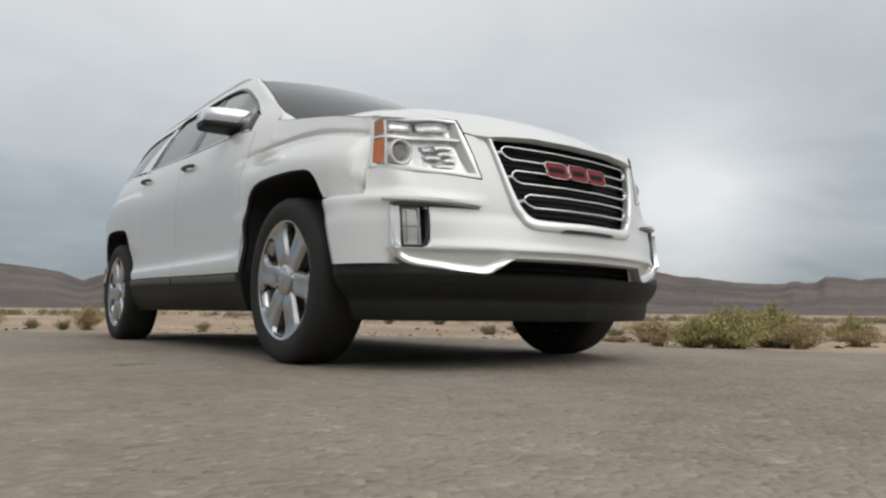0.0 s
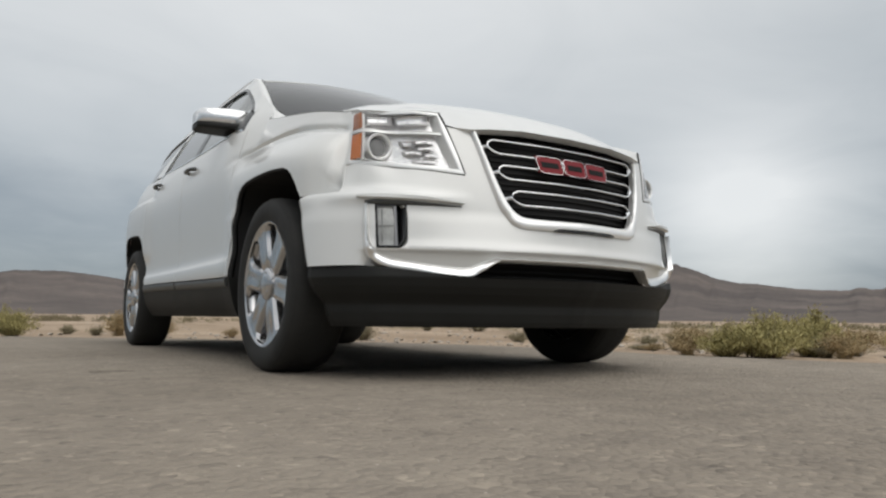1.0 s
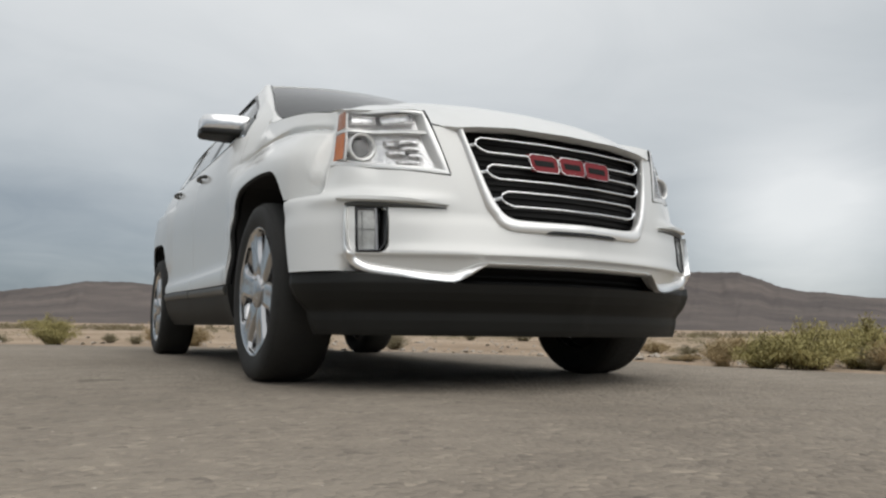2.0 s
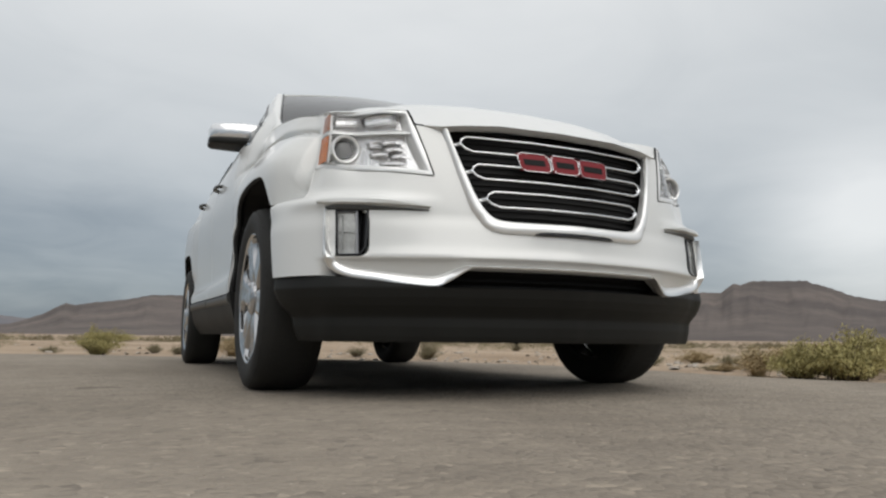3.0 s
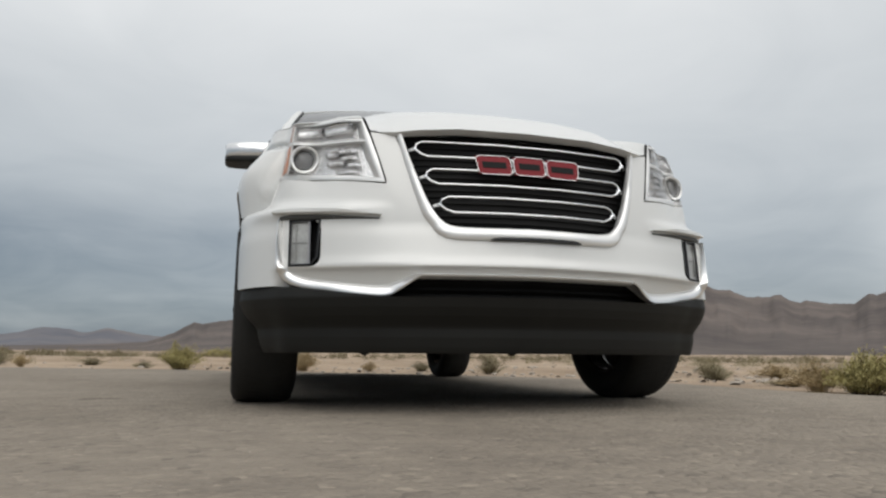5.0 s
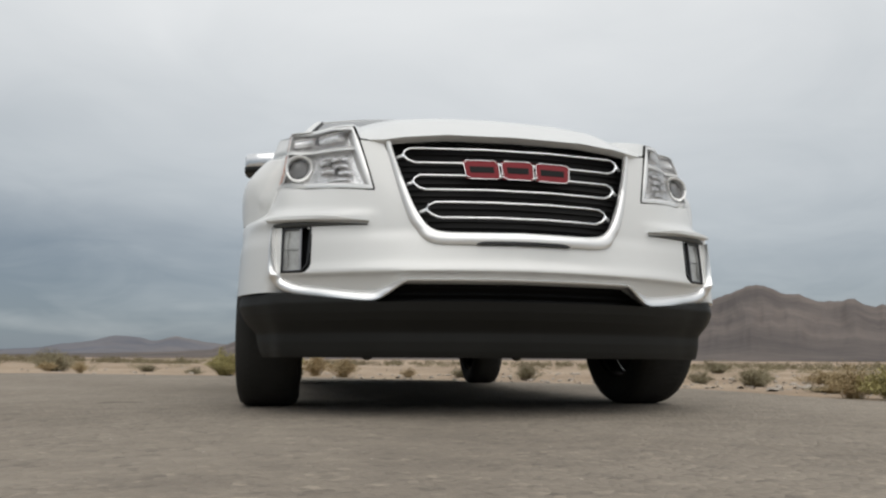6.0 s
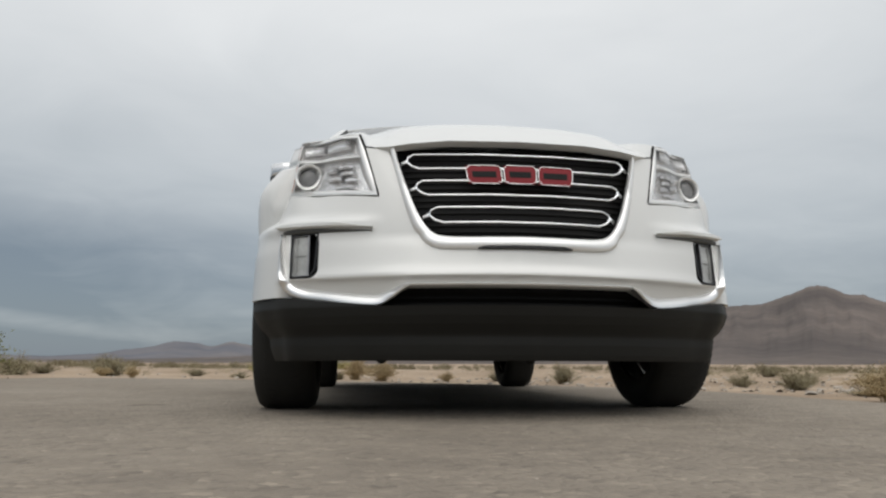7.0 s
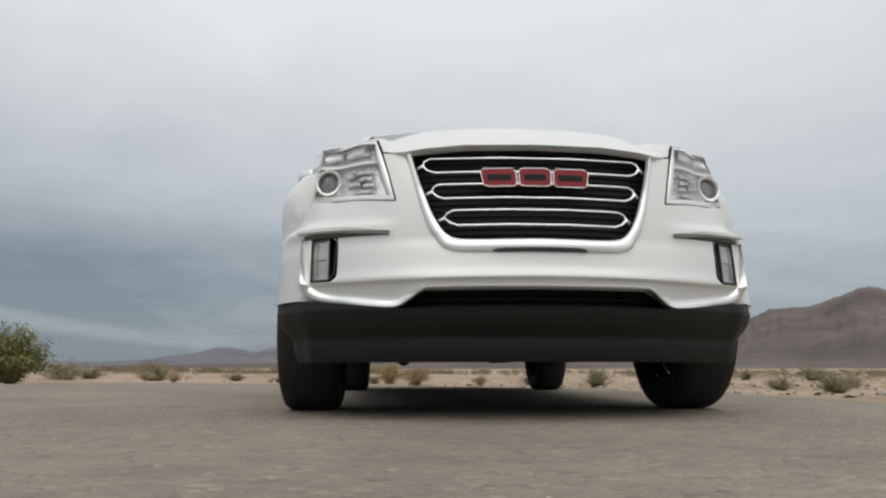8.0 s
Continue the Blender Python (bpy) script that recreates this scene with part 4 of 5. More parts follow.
    cover = part("cover", sheet("cover", qs, lambda q: lamp_lo(q) + 0.001, lambda q: lamp_hi(q) - 0.001, lambda q, z: lamp_skin(q, z, 0.002), 10, LAMP_GLASS, (0, 0, 0), sg < 0), lamp, "clear cover")
    cover.visible_shadow = False


# -- sides --
FENDER_Y = -0.515


def side(sg):
    return lambda y, z: Vector((sg * side_x(y, z), y, z))


def fender_y(y, z):
    """Columns of the fender: the first one follows the headlamp's outer edge."""
    gap = interp(z, SEAM_Z, SEAM_Y) + 0.002 - FENDER_Y
    return y + gap * (1 - sstep(FENDER_Y, interp(z, (0.70, 0.80), (-0.335, -0.25)), y))


def fender_skin(u, z):
    y = fender_y(u, z)
    ye, xe = interp(z, SEAM_Z, SEAM_Y), interp(z, SEAM_Z, SEAM_X)
    return Vector((side_x(y, z) + (xe + 0.001 - side_x(ye, z)) * (1 - sstep(ye, ye + 0.06, y)), y, z))


def fender_rows(y, a, b):
    c = crease_z(y)
    low = [a + (c - 0.02 - a) * k / 16 for k in range(17)]
    return low + [c - 0.012, c - 0.006, c - 0.002, c + 0.002, c + 0.006, c + 0.010, c + 0.016, c + 0.024, c + 0.034] + [c + 0.034 + (b - c - 0.034) * k / 7 for k in range(1, 8)]


def belt(y):
    return interp(y, (0.4, 0.7, 1.5, 2.4, 2.9, 3.5), (1.10, 1.105, 1.135, 1.185, 1.215, 1.235))


def glass_top(y):
    return cubic(max(0.45, min(3.6, y)), (0.45, 0.60, 0.80, 1.0, 1.25, 1.6, 2.2, 2.8, 3.2, 3.6), (1.14, 1.235, 1.355, 1.455, 1.525, 1.560, 1.565, 1.545, 1.50, 1.40))


def roof_edge(y):
    return cubic(max(0.36, min(3.7, y)), (0.36, 0.60, 1.0, 1.2, 1.45, 1.9, 2.5, 3.0, 3.4, 3.7), (1.165, 1.305, 1.527, 1.575, 1.607, 1.632, 1.630, 1.605, 1.565, 1.50))


def sill(y):
    return interp(y, (0.45, 2.1), (0.398, 0.424))


def arch_r(y):
    return arch(y, WHEELBASE)


for sg in (-1, 1):
    S, fl, fp = side(sg), (-sg * 0.02, 0, 0), sg > 0
    ys = span(-0.515, 0.50, 110, ARCH_Y + (-0.513, -0.511, -0.509, -0.507, -0.503, -0.51, -0.505, -0.50, -0.495, -0.49, -0.486, -0.483, -0.481, -0.479, -0.477, -0.475, -0.473, -0.469))
    FS = lambda y, z: fender_skin(y, z) * Vector((sg, 1, 1))
    part("front_fender", sheet("front_fender", ys, lambda y: max(arch(y, 0.0), 0.655 if y < -0.33 else 0.398), lambda y: shut_z(fender_y(y, 0.98)) if y < 0.37 else interp(y, (0.37, 0.5), (1.13, 1.105)), FS, 34, PAINT, fl, fp, fender_rows), car)
    part("front_door", sheet("front_door", span(0.505, 1.545, 26), sill, belt, S, 80, PAINT, fl, fp), car)
    part("rear_door", sheet("rear_door", span(1.552, 2.50, 30, [WHEELBASE + u for u in ARCH_Y]), lambda y: max(arch_r(y), sill(y)), belt, S, 80, PAINT, fl, fp), car)
    yq = span(2.506, 3.72, 50, [WHEELBASE + u for u in ARCH_Y])
    part("quarter_panel", sheet("quarter_panel", yq, lambda y: max(arch_r(y), 0.42), lambda y: belt(y) if y < 3.3 else belt(y), S, 34, PAINT, fl, fp), car)
    # wheel opening lips
    for y0 in (0.0, WHEELBASE):
        pts = [(y0 + u, 0) for u in ARCH_Y]
        rim = smooth_line([(sg * (side_x(y, max(0.3, arch(y, y0))) - 0.0135), y, max(0.30, arch(y, y0)) + 0.001) for y, _ in pts], 4)
        part("arch_lip", tube("arch_lip", rim, 0.0115, DARK, 8), car)
    # rocker panel, in black, with a moulding along the doors
    part("rocker_panel", sheet("rocker_panel", span(0.425, 2.45, 30), lambda y: 0.215, lambda y: sill(y) - 0.004, S, 12, PLASTIC, (-sg * 0.06, 0, 0), fp), car, "black plastic rocker panel")
    for y0, y1 in ((0.47, 1.535), (1.56, 2.42)):
        part("door_moulding", ribbon("door_moulding", [(y, sill(y) - 0.028, 0.022) for y in span(y0, y1, 12)], lambda y, z, h: Vector((side_x(y, z) + h, y, z)), MOULDING, 0.010, sg), car)
    # glass and pillars
    G = side(sg)
    yf = span(0.60, 1.44, 22)
    part("front_side_window", sheet("front_side_window", yf, lambda y: belt(y) + 0.016, glass_top, lambda y, z: Vector((sg * (side_x(y, z) - 0.012), y, z)), 12, SIDE_GLASS, (0, 0, 0), fp), car)
    part("rear_side_window", sheet("rear_side_window", span(1.56, 2.44, 20), lambda y: belt(y) + 0.016, lambda y: min(glass_top(y), 1.565 - max(0, y - 2.2) * 1.2), lambda y, z: Vector((sg * (side_x(y, z) - 0.012), y, z)), 12, PRIVACY, (0, 0, 0), fp), car)
    part("quarter_window", sheet("quarter_window", span(2.56, 3.42, 20), lambda y: belt(y) + 0.016 + max(0, 2.75 - y) * 1.4, lambda y: glass_top(y), lambda y, z: Vector((sg * (side_x(y, z) - 0.012), y, z)), 12, PRIVACY, (0, 0, 0), fp), car)
    part("pillar", sheet("pillar", span(1.44, 1.56, 3), lambda y: belt(y) + 0.012, glass_top, lambda y, z: Vector((sg * (side_x(y, z) - 0.009), y, z)), 12, GLOSS_BLACK, fl, fp), car, "gloss black door pillar")
    part("rear_pillar", sheet("rear_pillar", span(2.44, 2.78, 10), lambda y: belt(y) + 0.004 if y < 2.56 else min(glass_top(y), belt(y) + 0.02), lambda y: glass_top(y) if y < 2.56 else min(glass_top(y), belt(y) + 0.022 + max(0, 2.75 - y) * 1.4), lambda y, z: Vector((sg * (side_x(y, z) - 0.004), y, z)), 12, PAINT, fl, fp), car)
    part("d_pillar", sheet("d_pillar", span(3.42, 3.70, 8), lambda y: belt(y), glass_top, G, 12, PAINT, fl, fp), car)
    part("roof_side", sheet("roof_side", span(0.37, 3.70, 80, (0.53, 0.534, 0.536, 0.54)), lambda y: interp(y, (0.37, 0.5, 0.54), (1.120, 1.098, 1.10)) if y < 0.535 else glass_top(y) + 0.004, lambda y: max(roof_edge(y), glass_top(y) + 0.03), G, 6, PAINT, fl, fp), car)
    wl = [(y, glass_top(y) + 0.001, 0.009) for y in span(0.58, 2.50, 40)]
    part("window_trim", ribbon("window_trim", wl, lambda y, z, h: Vector((side_x(y, z) + h, y, z)), GLOSS_BLACK, 0.005, sg), car)
    bl = [(y, belt(y) + 0.008, 0.005) for y in span(0.56, 2.50, 40)]
    part("belt_trim", ribbon("belt_trim", bl, lambda y, z, h: Vector((side_x(y, z) + h, y, z)), CHROME, 0.005, sg), car, "chrome strip below the side windows")
    part("rear_frame", ribbon("rear_frame", [(2.44 - 0.02 * k, belt(2.44) + 0.02 + 0.06 * k, 0.012) for k in range(5)], lambda y, z, h: Vector((side_x(y, z) + h, y, z)), GLOSS_BLACK, 0.004, sg), car)
    # sail behind the mirror
    part("mirror_sail", sheet("mirror_sail", span(0.535, 0.615, 4), lambda y: belt(y), lambda y: max(belt(y) + 0.01, glass_top(y)), lambda y, z: Vector((sg * (side_x(y, z) - 0.004), y, z)), 4, GLOSS_BLACK, fl, fp), car)
    # handles
    for y in (1.38, 2.30):
        z = belt(y) - 0.085
        hp = [Vector((sg * (side_x(y + d, z) + o), y + d, z + 0.006 * d)) for d, o in ((-0.085, 0.002), (-0.07, 0.020), (-0.03, 0.028), (0.025, 0.028), (0.06, 0.022), (0.078, 0.002))]
        part("door_handle", tube("door_handle", smooth_line([tuple(p) for p in hp], 4), 0.011, MOULDING, 8), car, "dark grey door handle")
    # roof rails
    rail = [Vector((sg * (side_x(y, roof_edge(y)) - 0.045), y, roof_edge(y) + h)) for y, h in ((1.20, 0.010), (1.30, 0.036), (1.5, 0.045), (2.0, 0.046), (2.6, 0.045), (3.0, 0.040), (3.15, 0.012))]
    part("roof_rail", tube("roof_rail", smooth_line([tuple(p) for p in rail], 6), 0.012, BRIGHT, 8), car, "satin silver roof rail")


# -- roof, windscreen, tail --
def roof_point(s, y):
    e = roof_edge(y)
    xe = side_x(y, e)
    return Vector((s * xe, y - 0.0, e + 0.034 * (1 - s * s)))


ss = [k / 20 for k in range(-20, 21)]
part("roof", sheet("roof", ss, lambda s: 1.0 - 0.07 * (1 - s * s), lambda s: 3.62, lambda s, y: roof_point(s, y) if y >= 1.0 else roof_point(s, 1.0) + Vector((0, y - 1.0, 0)), 40, PAINT, (0, 0, -0.02)), car)


def screen(s, t):
    b = Vector((s * 0.735, 0.14 + 0.225 * s * s, 1.140 + 0.015 * (1 - s * s)))
    a = roof_point(s, 1.0) + Vector((0, -0.07 * (1 - s * s), 0.0))
    a.x = s * 0.602
    p = b.lerp(a, t)
    p.z += 0.018 * math.sin(math.pi * t)
    return p


part("windscreen", sheet("windscreen", ss, lambda s: 0.0, lambda s: 1.0, screen, 16, GLASS), car, "tinted windscreen")
part("cowl", sheet("cowl", ss, lambda s: 0.0, lambda s: 1.0, lambda s, t: Vector((s * 0.74, 0.08 + 0.22 * s * s + 0.09 * t, 1.125 + 0.01 * t)), 3, PLASTIC), car)
for sg in (-1, 1):
    def pillar_skin(t, k):
        inner = screen(sg * (1 - 0.06 * max(0.0, 1 - max(0.0, t) / 0.20) ** 2), t) + Vector((0, -0.004, 0.003))
        y = 0.37 + 0.63 * t
        zo = roof_edge(y) + min(0.0, t) * 0.5
        outer = Vector((sg * (side_x(y, zo) - 0.001), y, zo))
        w = math.sin(math.pi * k)
        return inner.lerp(outer, k) + Vector((sg * 0.008 * w, -0.010 * w, 0.004 * w))
    part("windscreen_pillar", sheet("windscreen_pillar", [-0.12, -0.06, 0.0, 0.02, 0.05, 0.08, 0.12, 0.16, 0.2, 0.25] + span(0.32, 1.0, 12), lambda t: 0.0, lambda t: 1.0, pillar_skin, 8, PAINT, (0, 0.02, 0), sg > 0, angle=60), car)
    part("windscreen_trim", tube("windscreen_trim", [tuple(pillar_skin(t, 0.0) + Vector((0, -0.001, 0.001))) for t in (0.0, 0.02, 0.05, 0.08, 0.12, 0.16, 0.2, 0.3, 0.45, 0.6, 0.8, 1.0)], 0.005, GLOSS_BLACK, 6), car)
tail_x = lambda z: side_x(3.70, min(1.45, z)) - 0.004
part("tailgate", sheet("tailgate", ss, lambda s: 0.55, lambda s: 1.10, lambda s, z: Vector((s * tail_x(z), 3.78 - 0.08 * s ** 4, z)), 12, PAINT, (0, -0.03, 0)), car)
part("tailgate_window", sheet("tailgate_window", ss, lambda s: 1.10, lambda s: 1.54, lambda s, z: Vector((s * (tail_x(z) - 0.0), 3.78 - 0.08 * s ** 4 - 0.16 * ((z - 1.10) / 0.44) ** 1.5, z)), 12, PRIVACY, (0, 0, 0)), car)
part("rear_spoiler", sheet("rear_spoiler", ss, lambda s: 0.0, lambda s: 1.0, lambda s, t: Vector((s * 0.50, 3.50 + 0.17 * t, 1.535 - 0.055 * t + 0.03 * (1 - s * s))), 4, PAINT, (0, 0, -0.03)), car)
part("rear_bumper", sheet("rear_bumper", ss, lambda s: 0.26, lambda s: 0.56, lambda s, z: Vector((s * 0.80, 3.81 - 0.12 * s ** 4 + 0.02 * math.sin((z - 0.26) * 8), z)), 10, PLASTIC, (0, -0.04, 0)), car, "black plastic rear bumper")
for sg in (-1, 1):
    part("rear_bumper_corner", sheet("rear_bumper_corner", span(3.27, 3.72, 8), lambda y: 0.26, lambda y: 0.425, side(sg), 6, PLASTIC, (-sg * 0.03, 0, 0), sg > 0), car)
    part("tail_lamp", box_mesh("tail_lamp", (sg * 0.66, 3.72, 0.98), (0.14, 0.10, 0.24), TAIL_RED, 0.02, (0, 0, -sg * 22)), car, "red tail lamp")

# -- cabin and underbody --
part("cabin_tub", box_mesh("cabin_tub", (0, 1.95, 0.74), (1.52, 3.1, 0.72), CABIN, 0.05), car, "dark cabin interior")
part("dashboard", box_mesh("dashboard", (0, 0.62, 1.06), (1.38, 0.45, 0.14), CABIN, 0.05), car)
for sg in (-1, 1):
    part("front_seat", box_mesh("front_seat", (sg * 0.36, 1.62, 1.12), (0.48, 0.16, 0.56), CABIN, 0.06, (-14, 0, 0)), car)
part("rear_seat", box_mesh("rear_seat", (0, 2.55, 1.10), (1.25, 0.16, 0.50), CABIN, 0.06, (-14, 0, 0)), car)
part("headliner", box_mesh("headliner", (0, 2.25, 1.53), (0.98, 1.9, 0.02), CABIN, 0.005), car)
part("underbody", box_mesh("underbody", (0, 1.75, 0.33), (1.16, 3.5, 0.16), UNDER, 0.03), car, "dark steel underbody")
part("engine_shield", box_mesh("engine_shield", (0, -0.30, 0.30), (1.10, 0.75, 0.10), DARK, 0.03), car)
part("engine_bulkhead", box_mesh("engine_bulkhead", (0, -0.20, 0.62), (1.12, 0.70, 0.50), DARK, 0.03), car)
part("front_beam", box_mesh("front_beam", (0, -0.62, 0.62), (0.95, 0.16, 0.52), DARK, 0.03), car)
for sg in (-1, 1):
    for y in (0.0, WHEELBASE):
        n = 30
        liner_y = span(y - 0.449, y + 0.449, n, [y + u for u in ARCH_Y])
        part("wheel_well", sheet("wheel_well", liner_y, lambda q: 0.0, lambda q: 1.0, lambda yy, k: Vector((sg * (0.58 + (side_x(yy, max(.31, arch(yy, y))) - 0.03 - 0.58) * k), yy, max(0.30, arch(yy, y)) + 0.004)), 4, DARK), car)
        part("well_wall", sheet("well_wall", liner_y, lambda q: 0.36, lambda q: max(0.37, arch(q, y)) + 0.01, lambda yy, z: Vector((sg * 0.58, yy, z)), 6, DARK), car)
        part("suspension_arm", tube("suspension_arm", [(sg * 0.30, y + 0.05, 0.27), (sg * 0.52, y + 0.02, 0.25), (sg * 0.70, y, 0.27)], 0.025, UNDER, 8), car)
part("exhaust_pipe", tube("exhaust_pipe", [(0.2, 0.3, 0.24), (0.22, 1.2, 0.235), (0.25, 2.2, 0.24), (0.42, 2.6, 0.27), (0.45, 3.6, 0.30)], 0.03, UNDER, 10), car)
for x in (-0.42, 0.18):
    part("tow_hook", tube("tow_hook", smooth_line([(x - 0.02, -0.20, 0.25), (x - 0.022, -0.20, 0.205), (x, -0.20, 0.185), (x + 0.022, -0.20, 0.205), (x + 0.02, -0.20, 0.25)], 4), 0.007, UNDER, 8), car)

# -- door mirrors --
for sg in (-1, 1):
    def shell(prof, mat, nm):
        verts, faces = [], []
        n = 20
        for x, y0, z0, ry, rz in prof:
            for k in range(n):
                a = 2 * math.pi * k / n
                c, s = math.cos(a), math.sin(a)
                e = 0.38 if s > 0 else 0.24
                verts.append((sg * (x - 0.012), y0 + ry * math.copysign(abs(c) ** e, c), z0 - 0.007 + rz * math.copysign(abs(s) ** e, s)))
        for i in range(len(prof) - 1):
            for k in range(n):
                l = (k + 1) % n
                f = (i * n + k, i * n + l, (i + 1) * n + l, (i + 1) * n + k)
                faces.append(f if sg < 0 else f[::-1])
        faces.append(tuple(range(n)))
        faces.append(tuple((len(prof) - 1) * n + k for k in range(n)))
        return mesh_from(nm, verts, faces, mat, angle=50)
    mirror = part("door_mirror", shell([(0.772, 0.775, 1.220, .05, .030), (0.780, 0.775, 1.220, .075, .038), (0.80, 0.778, 1.220, .088, .043), (0.87, 0.79, 1.220, .090, .044), (0.94, 0.80, 1.219, .082, .042),
                                       (0.995, 0.81, 1.217, .074, .039), (1.010, 0.813, 1.217, .055, .029)], BRIGHT_CAP, "door_mirror"), car, "door mirror with a chrome cap")
    part("mirror_base", shell([(0.72, 0.74, 1.155, .04, .030), (0.76, 0.765, 1.165, .07, .034), (0.80, 0.778, 1.172, .090, .021), (0.87, 0.79, 1.171, .092, .020), (0.95, 0.803, 1.172, .082, .020), (0.995, 0.812, 1.173, .074, .019), (1.012, 0.814, 1.175, .052, .014)], PLASTIC, "mirror_base"), mirror, "black plastic mirror housing")
    part("mirror_arm", tube("mirror_arm", [(sg * 0.70, 0.70, 1.13), (sg * 0.75, 0.73, 1.145), (sg * 0.80, 0.765, 1.165)], 0.036, PLASTIC, 8), mirror)


# -- wheels --
def build_wheel():
    """A wheel whose outer face looks along -x, centred on its axle; its tyre's middle lies at x = 0."""
    w = new("wheel")
    tyre = part("tyre", lathe("tyre", [(-0.098, 0.235), (-0.108, 0.256), (-0.117, 0.285), (-0.1165, 0.312), (-0.108, 0.334), (-0.092, 0.3455), (-0.07, 0.349), (-0.03, 0.350), (0.03, 0.350), (0.07, 0.349),
                                       (0.092, 0.3455), (0.108, 0.334), (0.1165, 0.312), (0.117, 0.285), (0.108, 0.256), (0.095, 0.235)], RUBBER, 96), w, "black rubber tyre")
    # tread grooves are cut as dark rings and cross sipes
    n = 72
    verts, faces = [], []
    for i in range(n):
        a = 2 * math.pi * i / n
        for x0, x1, da in ((-0.108, -0.066, 0.035), (-0.056, -0.012, 0.03), (0.012, 0.056, -0.03), (0.066, 0.108, -0.035)):
            b = len(verts)
            for (x, aa) in ((x0, a), (x1, a + da), (x1, a + da + 0.052), (x0, a + 0.052)):
                r0 = 0.3345 if abs(x) > 0.1 else 0.3496
                for r in (r0 - 0.006, r0 + 0.0012):
                    verts.append((x, r * math.cos(aa), r * math.sin(aa)))
            faces += [(b + 1, b + 3, b + 5, b + 7), (b, b + 1, b + 7, b + 6), (b + 2, b + 4, b + 5, b + 3), (b, b + 2, b + 3, b + 1), (b + 4, b + 6, b + 7, b + 5)]
    tagged(part("tread", mesh_from("tread", verts, faces, RUBBER, False), w), kind="stuff")
    rim = part("rim", lathe("rim", [(-0.094, 0.238), (-0.103, 0.243), (-0.106, 0.249), (-0.106, 0.2525), (-0.102, 0.2545), (-0.09, 0.240), (-0.075, 0.232), (-0.03, 0.222), (0.08, 0.225), (0.09, 0.245)], WHEEL_CHROME, 96), w, "polished chrome wheel rim")
    part("barrel_back", lathe("barrel_back", [(0.012, 0.222), (0.014, 0.0)], DARK, 40), w)
    part("brake_disc", lathe("brake_disc", [(-0.024, 0.0), (-0.024, 0.165), (-0.012, 0.165)], BRAKE, 40), w)
    # six broad spokes, each dished with a shallow channel
    for k in range(6):
        a0 = 2 * math.pi * k / 6 + math.pi / 2
        verts, faces = [], []
        prof = [(0.030, 0.017, -0.088, 0.0), (0.060, 0.035, -0.093, -0.001), (0.085, 0.0485, -0.096, -0.002), (0.105, 0.0525, -0.0975, -0.003), (0.130, 0.0530, -0.0970, -0.005),
                (0.160, 0.0530, -0.096, -0.006), (0.190, 0.0545, -0.096, -0.006), (0.213, 0.0620, -0.098, -0.005), (0.231, 0.0790, -0.102, -0.002), (0.242, 0.1030, -0.106, 0.0), (0.2485, 0.1200, -0.1085, 0.0)]
        cs = (-1.0, -0.99, -0.80, -0.66, -0.45, -0.20, 0.0, 0.20, 0.45, 0.66, 0.80, 0.99, 1.0)
        for r, hw, x, dish in prof:
            for c in cs:
                e = abs(c)
                dep = 0.045 if e == 1.0 else (0.013 if e > 0.95 else 0.004 * e * e + dish * (0.25 + 0.75 * (e / 0.55) ** 2 if e < 0.55 else 1 - ((e - 0.55) / 0.45) ** 2))
                z = c * hw
                y = math.sqrt(r * r - (z * sstep(0.19, 0.235, r)) ** 2)
                verts.append((x + dep, y * math.cos(a0) - z * math.sin(a0), y * math.sin(a0) + z * math.cos(a0)))
        m = len(cs)
        for i in range(len(prof) - 1):
            for j in range(m - 1):
                faces.append((i * m + j, i * m + j + 1, (i + 1) * m + j + 1, (i + 1) * m + j))
        part("spoke", mesh_from("spoke", verts, faces, WHEEL_CHROME, angle=30), w)
    cap = part("hub_cap", lathe("hub_cap", [(-0.070, 0.066), (-0.099, 0.064), (-0.105, 0.056), (-0.106, 0.042), (-0.108, 0.037), (-0.1095, 0.028), (-0.110, 0.0)], WHEEL_CHROME, 40), w, "chrome hub cap")
    for k in range(6):
        a = 2 * math.pi * (k + 0.5) / 6 + math.pi / 2
        part("wheel_nut", lathe("wheel_nut", [(-0.09, 0.006), (-0.107, 0.006), (-0.109, 0.004), (-0.109, 0.0)], WHEEL_CHROME, 6, "x", (0, 0.047 * math.cos(a), 0.047 * math.sin(a))), w)
    return w


wheel = build_wheel()
wheel.parent = car
wheel.matrix_basis = pose(-0.790, 0, 0.348, 40, 0, 0)
for x, y, rz, rx in ((0.790, 0, 180, 40), (-0.790, WHEELBASE, 0, 25), (0.790, WHEELBASE, 180, 5)):
    copy_thing(wheel, pose(x, y, 0.348, rx if rz == 0 else -rx, 0, rz))


# ---- desert scrub and stones ----
def leaf_quad(verts, faces, p, size, rng, up=0.3, wide=0.38):
    d = Vector((rng.uniform(-1, 1), rng.uniform(-1, 1), rng.uniform(-0.4, 1) + up)).normalized()
    w = d.cross(Vector((rng.uniform(-1, 1), rng.uniform(-1, 1), rng.uniform(-1, 1)))).normalized() * size * wide
    b = len(verts)
    verts.extend((p, p + d * size * 0.5 + w, p + d * size, p + d * size * 0.5 - w))
    faces.append((b, b + 1, b + 2, b + 3))


